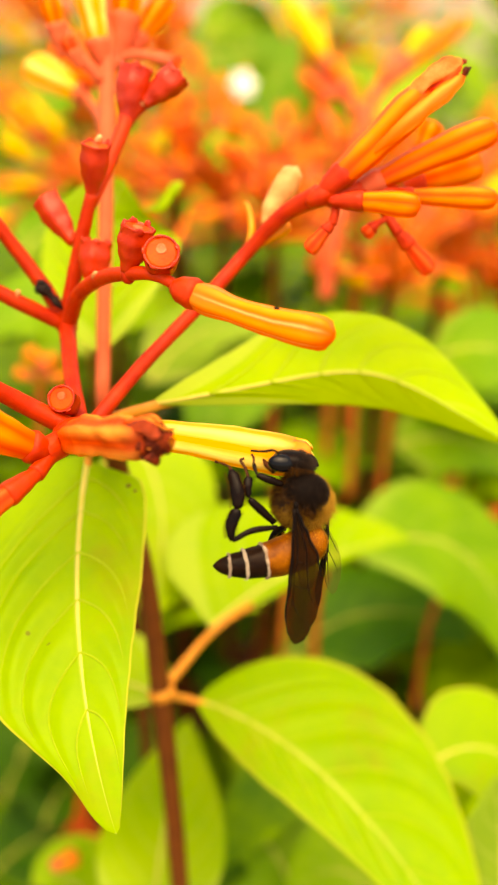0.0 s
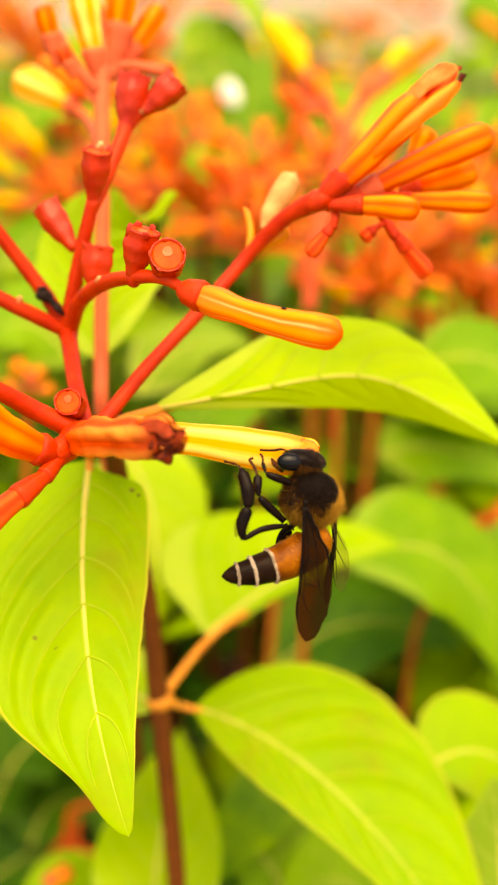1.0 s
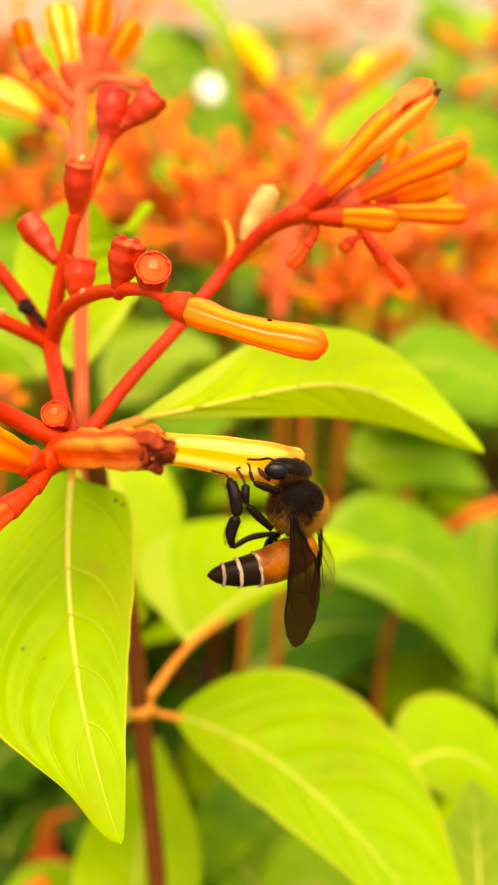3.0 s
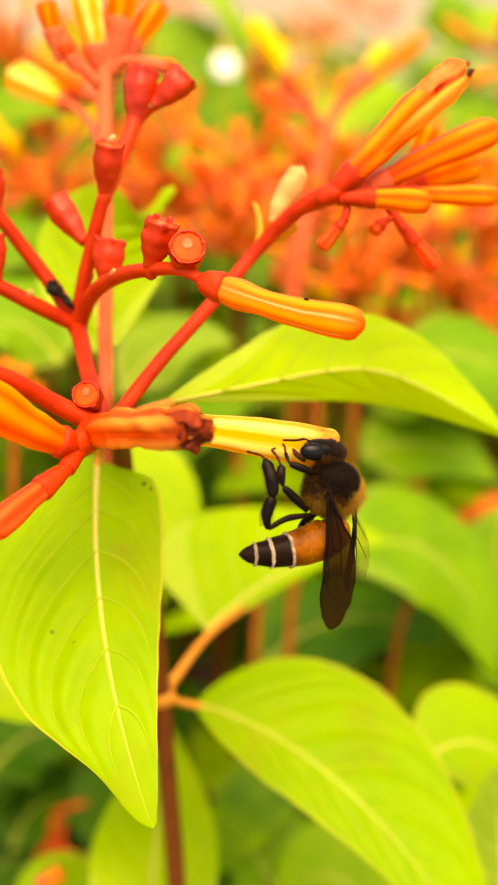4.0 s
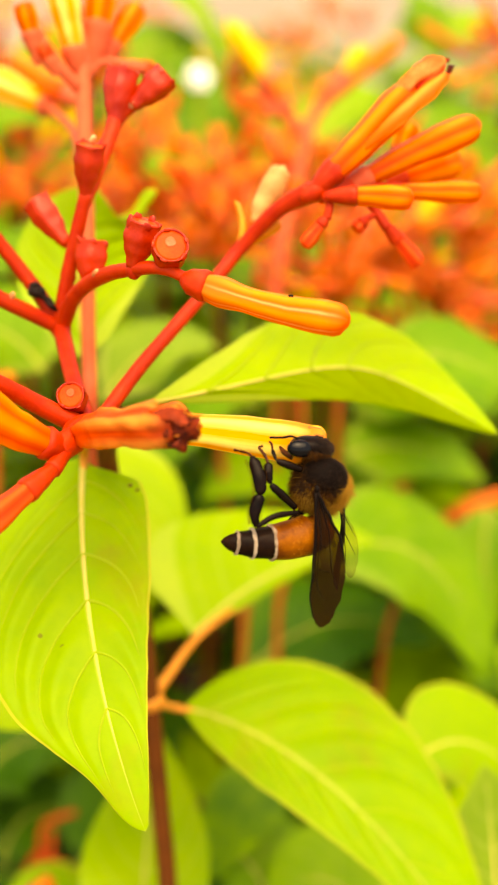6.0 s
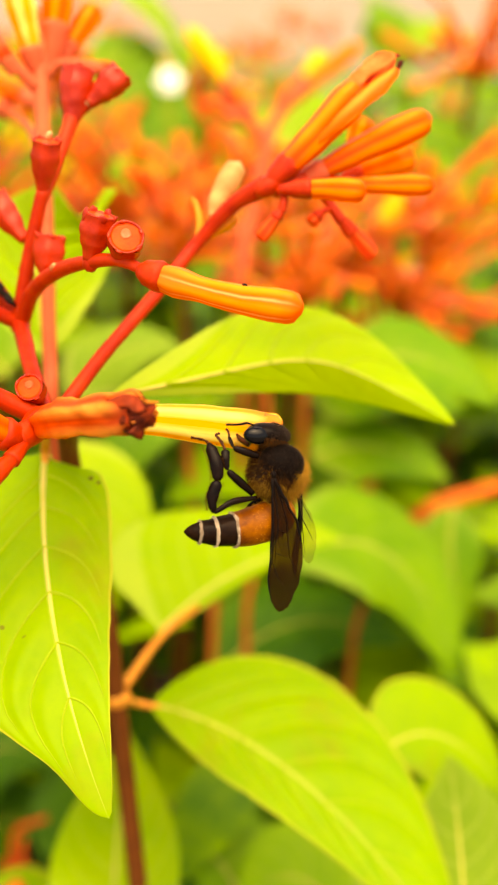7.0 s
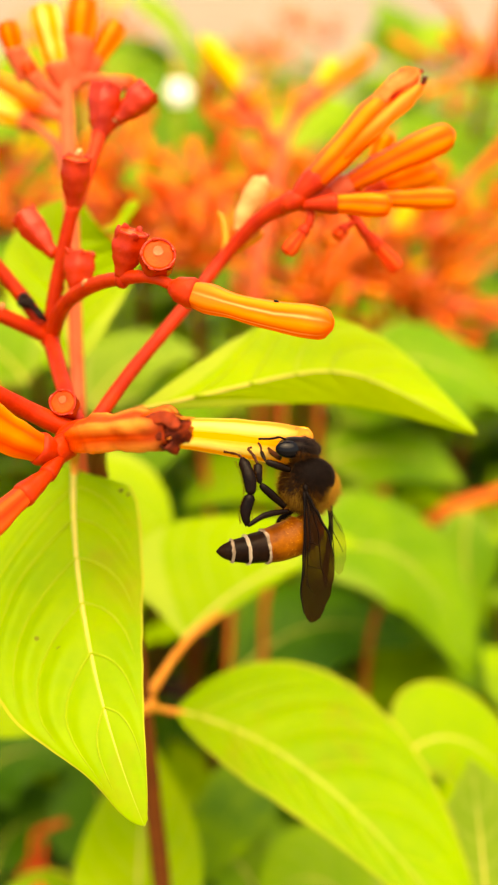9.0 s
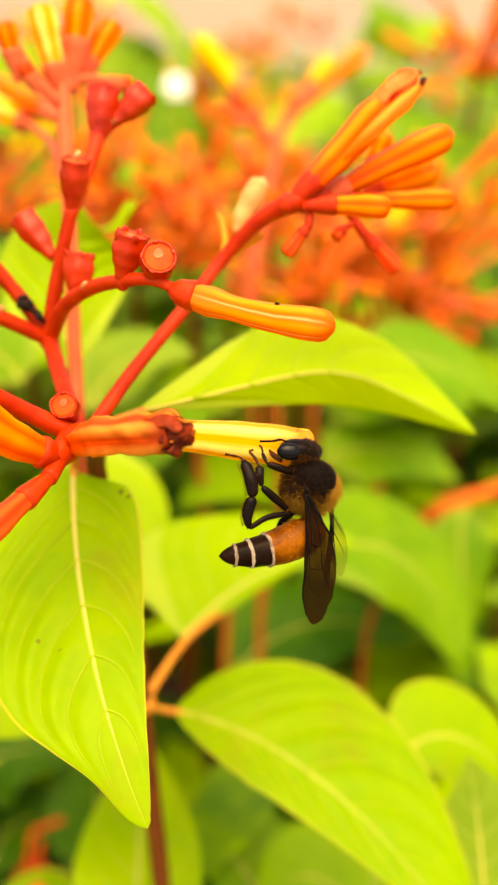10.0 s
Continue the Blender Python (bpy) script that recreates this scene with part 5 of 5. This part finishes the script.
rnd = random.Random(21)
th_c, th_ax = V((5.55, 116.0, -6.05)), [mm(2.80, 0, -0.45), mm(0, 2.3, 0), mm(0.45, 0, 2.55)]
bm = bmesh.new()
blob(bm, th_c, th_ax, 32, 22)
thorax = part("thorax", bm, UNDERFUR, bee, "dark thorax ringed with golden fur")
sc_c, sc_ax = V((5.85, 114.95, -5.30)), [mm(2.45, 0, -0.35), mm(0, 1.85, 0), mm(0.30, 0, 2.25)]
bm = bmesh.new()
blob(bm, sc_c, sc_ax, 36, 24)
scutum = part("scutum", bm, DOME, thorax, "smooth black back plate")
bm = bmesh.new()
blob(bm, V((4.75, 112.95, -6.35)), [mm(0.26, 0, 0.1), mm(0, 0.25, 0), mm(-0.1, 0, 0.36)], 14, 10)
part("wing_hinge", bm, CHITIN, thorax, "glossy black wing hinge")
dome = Vector((0.30, -0.80, 0.40)).normalized()
pleura = Vector((-0.70, -0.66, -0.14)).normalized()


def golden(d):
    k = rnd.gauss(0, 0.12)
    if d.dot(dome) > 0.90:
        return False
    return d.z + k < -0.62 - 0.2 * d.x or d.x + k > 0.80 or (d.z > 0.74 and d.x > -0.35) or (d.dot(pleura) + k < 0.90 and d.x < -0.2 and rnd.random() < 0.06)


bm = bmesh.new()
fur(bm, th_c, th_ax, 26000, 0.00085, golden, rnd, 0.000017, (0.10, 0, -0.55))
fur(bm, th_c, th_ax, 5000, 0.0013, lambda d: d.x > 0.45 and d.z < 0.1 and rnd.random() < 0.8, rnd, 0.000014, (0.25, 0, -0.35), 0.8)
part("fur", bm, FUR_GOLD, thorax, "golden fur")
bm = bmesh.new()
fur(bm, th_c, th_ax, 17000, 0.00080, lambda d: d.dot(dome) < 0.90 and d.x + rnd.gauss(0, 0.25) < 0.35 and d.dot(pleura) + rnd.gauss(0, 0.05) < 0.95, rnd, 0.000018, (-0.25, 0, -0.45))
part("brown_fur", bm, FUR_BROWN, thorax, "brown fur")
bm = bmesh.new()
fur(bm, th_c, th_ax, 9000, 0.0006, lambda d: d.dot(pleura) + rnd.gauss(0, 0.04) > 0.90, rnd, 0.00002, (-0.1, 0, -0.5))
fur(bm, sc_c, sc_ax, 6500, 0.00026, lambda d: d.y < 0.3, rnd, 0.000014, (0.2, 0, -0.6), 0.2)
part("dark_fur", bm, FUR_DARK, thorax, "short black fur")

hd_c, hd_ax = V((4.6, 115.5, -2.0)), [mm(2.2, 0, -0.45), mm(0, 2.0, 0), mm(0.3, 0, 1.22)]
bm = bmesh.new()
blob(bm, hd_c, hd_ax, 28, 18)
head = part("head", bm, CHITIN, bee, "black head")
for centre, axes, label in (
        ((3.35, 113.95, -2.12), [mm(1.42, 0, -0.16), mm(0.25, 0.75, 0), mm(0.12, 0, 0.92)], "glossy black compound eye"),
        ((4.4, 117.4, -1.6), [mm(1.35, 0, -0.12), mm(0.25, 0.7, 0), mm(0.1, 0, 0.82)], "")):
    bm = bmesh.new()
    blob(bm, V(centre), axes, 28, 18)
    part("eye", bm, EYE_GLOSS, head, label)
bm = bmesh.new()
fur(bm, hd_c, hd_ax, 5200, 0.00045, lambda d: d.x + rnd.gauss(0, 0.15) > 0.12, rnd, 0.000017, (0.5, 0, -0.3))
part("fur", bm, FUR_DARK, head)
bm = bmesh.new()
fur(bm, hd_c, hd_ax, 3800, 0.0007, lambda d: d.z < -0.30 and d.x > -0.25, rnd, 0.000016, (0.2, 0, -0.4))
part("collar_fur", bm, FUR_BROWN, head, "brown fur behind the head")
for pts in ([(3.1, 114.1, -1.06), (2.4, 113.8, -0.80), (1.56, 113.8, -0.90), (0.15, 113.8, -0.85)], [(6.2, 116.4, -1.0), (6.95, 117.0, -1.75), (7.25, 117.2, -2.5)]):
    bm = bmesh.new()
    rings(bm, chain(pts, 18), lerp([(0, 0.00010), (0.3, 0.00011), (0.4, 0.00014), (1, 0.00013)]), 8, jitter=0.25)
    part("antenna", bm, CHITIN, head)
bm = bmesh.new()
rings(bm, chain([(2.7, 115.5, -2.8), (1.9, 116.0, -2.4), (1.4, 117.0, -1.5)], 10), lerp([(0, 0.0005), (0.5, 0.0003), (1, 0.0001)]), 8)
part("proboscis", bm, TARSUS, head)

# belly, bent forward under the flower
hinge = V((5.9, 116.0, -9.3))
spine = chain([(6.1, 116.0, -8.9), (4.6, 116.0, -10.75), (1.35, 115.3, -11.25), (-2.3, 114.5, -11.05), (-5.4, 114.0, -10.45)], 241)


def girth(s):
    return float(np.interp(s, (0, 0.04, 0.09, 0.14, 0.2, 0.3, 0.4, 0.5, 0.60, 0.735, 0.86, 0.93, 0.97, 1.0), (0.45, 0.85, 1.30, 1.65, 1.92, 2.08, 2.08, 1.98, 1.80, 1.50, 1.14, 0.80, 0.48, 0.08))) * MM



def tergite(a, b, mat, name, parent, label="", pivot=None, lift=0.035):
    """A plate round the belly whose hind edge stands a little proud."""
    i0, i1 = round(a * 240), round(b * 240)
    bm = bmesh.new()
    rings(bm, spine[i0:i1 + 1], lambda s: girth((i0 + s * (i1 - i0)) / 240) * (1 + lift * s ** 3), 40, jitter=0.045)
    return part(name, bm, mat, parent, label, pivot)


def hair_band(at, wide, parent):
    """A ragged ring of pale felt just behind a plate's edge."""
    bm = bmesh.new()
    sides = 56
    edge = []
    for row in range(4):
        ring = []
        for k in range(sides):
            a = 2 * math.pi * k / sides
            ragged = 0.010 * noise.noise((math.cos(a) * 2.2, math.sin(a) * 2.2, at * 40 + row * 0.35)) + 0.006 * noise.noise((math.cos(a) * 9, math.sin(a) * 9, at * 90 + row))
            s = min(0.99, at + wide * (row - 1.5) / 3 + ragged)
            i = s * 240
            p = spine[int(i)].lerp(spine[min(240, int(i) + 1)], i - int(i))
            t = (spine[min(240, int(i) + 2)] - spine[max(0, int(i) - 2)]).normalized()
            u = (W((0, -1, 0)) - t * W((0, -1, 0)).dot(t)).normalized()
            w = t.cross(u)
            ring.append(bm.verts.new(p + (u * math.cos(a) + w * math.sin(a)) * (girth(s) * (1.055 if row in (1, 2) else 1.0))))
        edge.append(ring)
    for i in range(3):
        for k in range(sides):
            j = (k + 1) % sides
            bm.faces.new((edge[i][k], edge[i][j], edge[i + 1][j], edge[i + 1][k]))
    for k in range(420):
        a = rnd.uniform(0, 2 * math.pi)
        i = round((at + wide * rnd.uniform(-0.4, 0.3)) * 240)
        t = (spine[i + 2] - spine[i - 2]).normalized()
        u = (W((0, -1, 0)) - t * W((0, -1, 0)).dot(t)).normalized()
        out = u * math.cos(a) + t.cross(u) * math.sin(a)
        hair(bm, spine[i] + out * girth(i / 240) * 1.02, out, (t + out * 0.35).normalized(), rnd.uniform(0.0002, 0.0004), 0.000016)
    part("pale_band", bm, BAND, parent, "ragged pale hair band")


abdomen = tergite(0.0, 0.36, AMBER, "abdomen", bee, "amber belly that darkens to black bands", hinge)
tergite(0.33, 0.60, AMBER, "segment", abdomen, "amber segment")
for a, b in ((0.585, 0.735), (0.72, 0.86), (0.85, 1.0)):
    tergite(a, b, SEGMENT, "segment", abdomen, "black segment")
for a in (0.605, 0.742, 0.866):
    hair_band(a, 0.026, abdomen)
bm = bmesh.new()
for k in range(600):
    i = round(rnd.uniform(0.03, 0.56) ** 1.25 * 240)
    a = rnd.uniform(0, 2 * math.pi)
    t = (spine[i + 2] - spine[max(0, i - 2)]).normalized()
    u = (W((0, -1, 0)) - t * W((0, -1, 0)).dot(t)).normalized()
    out = u * math.cos(a) + t.cross(u) * math.sin(a)
    hair(bm, spine[i] + out * girth(i / 240), out, (t + out * 0.5).normalized(), rnd.uniform(0.00025, 0.00055), 0.000013)
part("fur", bm, FUR_GOLD, abdomen, "thin golden hair")


# legs: thigh, shin, foot, claw segments; the last numbers are half widths in mm
def bee_leg(thigh, shin, foot, toe, w):
    face = W((0, -1, 0))

    def limb(pts, prof, mat, name, parent, flatten, jitter=0.06):
        bm = bmesh.new()
        line = chain(pts, 20)
        side = (line[-1] - line[0]).cross(face).normalized()
        rings(bm, line, lerp([(s, r * MM) for s, r in prof]), 18, flat=side, flatten=flatten, jitter=jitter)
        return part(name, bm, mat, parent)

    leg = limb(thigh, [(0, 0.75 * w[0]), (0.4, w[0]), (0.8, 0.9 * w[0]), (0.95, 0.7 * w[0]), (1, 0.4 * w[0])], CHITIN_LEG, "leg", bee, 0.8)
    limb(shin, [(0, 0.35 * w[1]), (0.2, 0.72 * w[1]), (0.6, w[1]), (0.9, 0.98 * w[1]), (1, 0.5 * w[1])], CHITIN_LEG, "shin", leg, 0.55)
    broad = w[2] > 0.5
    limb(foot, [(0, 0.4 * w[2]), (0.1, 0.85 * w[2]), (0.5, w[2]), (0.85, 0.85 * w[2]), (1, 0.35 * w[2])] if broad else [(0, w[2]), (0.3, 0.8 * w[2]), (0.5, 1.1 * w[2]), (0.7, 0.8 * w[2]), (1, w[2])], CHITIN_LEG if broad else TARSUS, "foot", leg, 0.5 if broad else 0.9, 0.12)
    limb(toe, [(0, 0.13), (0.3, 0.15), (0.45, 0.10), (0.7, 0.15), (0.8, 0.10), (1, 0.15)], TARSUS, "claw", leg, 0.9, 0.3)
    if broad:
        bm = bmesh.new()
        for pts, wide in ((shin, w[1]), (foot, w[2])):
            line = chain(pts, 60)
            side = (line[-1] - line[0]).cross(face).normalized()
            for p in line[4:-3]:
                for sgn in (-1, -1, -1, 1):
                    out = (side * sgn + face * rnd.gauss(0, 0.4)).normalized()
                    hair(bm, p + side * sgn * wide * 0.9 * MM, out, (out + W((0, 0, rnd.uniform(-0.7, 0.3)))).normalized(), rnd.uniform(0.15, 0.4) * MM, 0.000014)
        part("bristles", bm, FUR_BROWN, leg, "brown bristles")


bee_leg([(2.9, 113.9, -8.65), (0.31, 112.9, -8.93), (-1.69, 112.5, -9.94)], [(-1.73, 112.5, -9.95), (-1.80, 112.4, -8.4), (-1.12, 112.5, -6.67)], [(-1.10, 112.5, -6.7), (-1.22, 112.6, -4.82), (-1.80, 113.2, -2.75)], [(-1.75, 113.2, -2.8), (-2.25, 114.0, -2.32), (-3.47, 115.0, -1.98)], (0.33, 0.62, 0.70))
bee_leg([(2.6, 114.2, -8.2), (0.95, 113.4, -6.62), (0.0, 113.2, -5.68)], [(-0.02, 113.2, -5.62), (-0.15, 113.3, -4.5), (-0.06, 113.6, -3.46)], [(-0.1, 113.6, -3.5), (-0.38, 114.2, -2.65), (-0.72, 114.6, -2.1)], [(-0.72, 114.6, -2.1), (-0.89, 114.8, -1.82), (-0.5, 114.9, -1.65)], (0.45, 0.48, 0.17))
bee_leg([(3.4, 114.2, -4.3), (1.9, 113.7, -3.74), (0.79, 113.7, -3.31)], [(0.82, 113.8, -3.34), (0.63, 114.2, -2.75), (0.47, 114.6, -2.1)], [(0.47, 114.6, -2.15), (0.50, 114.8, -1.85), (0.48, 115.0, -1.61)], [(0.48, 115.0, -1.61), (0.42, 115.1, -1.4), (0.25, 115.2, -1.22)], (0.42, 0.20, 0.13))
bee_leg([(4.0, 118.5, -8.8), (2.8, 119.6, -9.7), (2.1, 119.8, -11.1)], [(2.1, 119.8, -11.1), (2.7, 120.0, -10.3), (3.7, 120.0, -9.5)], [(3.7, 120.0, -9.5), (4.0, 120.0, -8.2), (4.1, 119.8, -7.6)], [(4.1, 119.8, -7.6), (4.3, 119.8, -7.0), (4.6, 119.6, -6.4)], (0.36, 0.45, 0.3))

# veins of a wing: places along and across it, then the half thickness in mm
FORE_VEINS = (
    (((0, 0.8), (0.3, 0.93), (0.6, 0.96), (0.8, 0.97), (0.93, 0.96)), 0.13),
    (((0, 0.3), (0.25, 0.45), (0.5, 0.55), (0.66, 0.8)), 0.10),
    (((0, -0.2), (0.2, -0.15), (0.38, -0.1), (0.55, 0.15), (0.72, 0.35)), 0.075),
    (((0, -0.6), (0.2, -0.6), (0.4, -0.5), (0.58, -0.5), (0.72, -0.78)), 0.075),
    (((0, -0.95), (0.2, -0.97), (0.36, -0.98), (0.5, -0.97)), 0.17),
    (((0.38, -0.1), (0.42, -0.5)), 0.05), (((0.55, 0.15), (0.60, -0.5)), 0.05),
    (((0.46, 0.53), (0.50, 0.06)), 0.05), (((0.62, 0.72), (0.66, 0.28)), 0.05), (((0.66, 0.28), (0.80, -0.25)), 0.045))
HIND_VEINS = ((((0, 0.8), (0.4, 0.9), (0.7, 0.95), (0.92, 0.9)), 0.07), (((0, 0), (0.3, 0.1), (0.6, 0.3), (0.85, 0.4)), 0.06), (((0.3, 0.1), (0.5, -0.3), (0.7, -0.7)), 0.05), (((0, -0.6), (0.3, -0.7), (0.45, -0.9)), 0.045))


def wing(name, root, tip, near, far, mat, face, label, veins, pivot=None, camber=0.06):
    """A wing blade; near and far: its two half widths (mm) on each side of the line from root to tip."""
    a, b = V(root), V(tip)
    t = (b - a).normalized()
    s = t.cross(W(face)).normalized()
    nrm = s.cross(t)
    ln = (b - a).length
    shape = lerp([(0, 0.08), (0.1, 0.28), (0.19, 0.52), (0.35, 0.86), (0.5, 0.99), (0.62, 0.98), (0.78, 0.82), (0.9, 0.54), (0.96, 0.38), (0.99, 0.18), (1.0, 0.02)])
    outer = lerp([(0, 0.05), (0.3, 0.25), (0.55, 0.6), (0.78, 1.0), (0.9, 0.84), (0.96, 0.52), (0.99, 0.22), (1.0, 0.02)])

    def spot(u, v):
        w = near * MM * shape(u) if v < 0 else far * MM * outer(u)
        ripple = 0.00005 * math.sin(v * 9 + u * 4) * min(1.0, u * 3)
        return a + t * ln * u + s * v * w + nrm * (camber * w * math.cos(v * 6) + 0.0002 * math.sin(u * 5) + ripple)
    bm = bmesh.new()
    for side in (0, 1):
        rows = [[bm.verts.new(spot(0.5 - 0.5 * math.cos(math.pi * i / 34), j / 9) + nrm * 0.00002 * side) for j in range(-9, 10)] for i in range(35)]
        for i in range(34):
            for j in range(18):
                q = [rows[i][j], rows[i][j + 1], rows[i + 1][j + 1], rows[i + 1][j]]
                bm.faces.new(q if side else q[::-1])
    blade = part(name, bm, mat, bee, label, pivot if pivot is not None else a)
    for way, thick in veins:
        bm = bmesh.new()
        line = [spot(p.x, p.y) + nrm * 0.00003 for p in curve_points([Vector((u, v, 0)) for u, v in way], 5 * len(way))]
        rings(bm, line, lerp([(0, thick * MM), (0.6, thick * 0.8 * MM), (1, thick * 0.35 * MM)]), 6)
        part("wing_vein", bm, CHITIN, blade)
    return blade


wing("forewing", (4.6, 113.0, -6.7), (4.7, 114.2, -20.7), 2.8, 1.0, WING, (0, -1, 0), "smoky brown folded wing", FORE_VEINS)
wing("hindwing", (4.9, 113.6, -7.3), (6.2, 114.8, -15.2), 1.1, 0.9, WING_CLEAR, (0, -1, 0), "", HIND_VEINS)
wing("forewing", (8.35, 118.6, -7.8), (7.5, 119.6, -17.6), 0.30, 0.55, WING, (0.4, -1, 0), "", FORE_VEINS)
wing("hindwing", (7.9, 118.2, -8.3), (8.9, 119.0, -16.2), 1.35, 0.6, WING_CLEAR, (0, -1, 0), "clear hind wing", HIND_VEINS)


# ---- what moves ----
def motions():
    axis = W((0, 1, 0))
    rows = []
    # the belly swings and pumps: turn in degrees, pulled in by mm
    for t, turn, pull in ((0.0, -13.5, 1.2), (0.5, -13.8, 0.85), (1.0, -18.9, 0.55), (1.5, -18.0, 0.2), (2.0, -16.6, 0.7), (3.5, -12.5, 0.45), (4.0, -11.4, 0.3), (4.5, -1.2, 0.0), (5.0, -5.8, 0.0), (5.5, -5.5, 0.0), (6.0, -4.5, 0.0), (7.5, -8.8, 0.5), (8.0, -9.6, 0.0), (8.5, -7.8, 0.0), (9.0, -10.4, 0.0), (9.5, -9.0, 0.0), (10.0, -11.6, 0.0)):
        swing = Matrix.Rotation(radians(turn), 4, axis)
        inward = swing.to_3x3() @ (hinge - spine[-1]).normalized() * pull * MM
        rows.append((t, Matrix.Translation(hinge - ORIGIN[bee.name] + inward) @ swing))
    walk(abdomen, rows)
    # the white flower nods and turns in the breeze
    walk(bloom, [(t, Matrix.Translation(V(p)) @ Matrix.Rotation(radians(turn), 4, "Z")) for t, p, turn in (
            (0.0, (-2.2, 330.0, 105.7), 30),
            (0.5, (-0.8, 330.0, 106.8), 45),
            (1.0, (0.7, 330.0, 108.2), 58),
            (1.5, (-0.9, 330.0, 107.3), 62),
            (2.0, (-0.9, 330.0, 107.0), 58),
            (3.5, (7.6, 330.0, 115.5), 10),
            (4.0, (7.4, 330.0, 116.7), 5),
            (4.5, (8.1, 330.0, 118.1), 0),
            (5.0, (9.5, 330.0, 116.5), 0),
            (5.5, (8.9, 330.0, 114.6), 8),
            (6.0, (6.2, 330.0, 115.0), 12),
            (7.5, (9.4, 330.0, 116.7), 0),
            (8.0, (6.4, 330.0, 115.4), 5),
            (8.5, (5.6, 330.0, 115.4), 15),
            (9.0, (7.7, 330.0, 114.7), 10),
            (9.5, (9.7, 330.0, 116.3), 0),
            (10.0, (9.2, 330.0, 115.7), 5))])


motions()
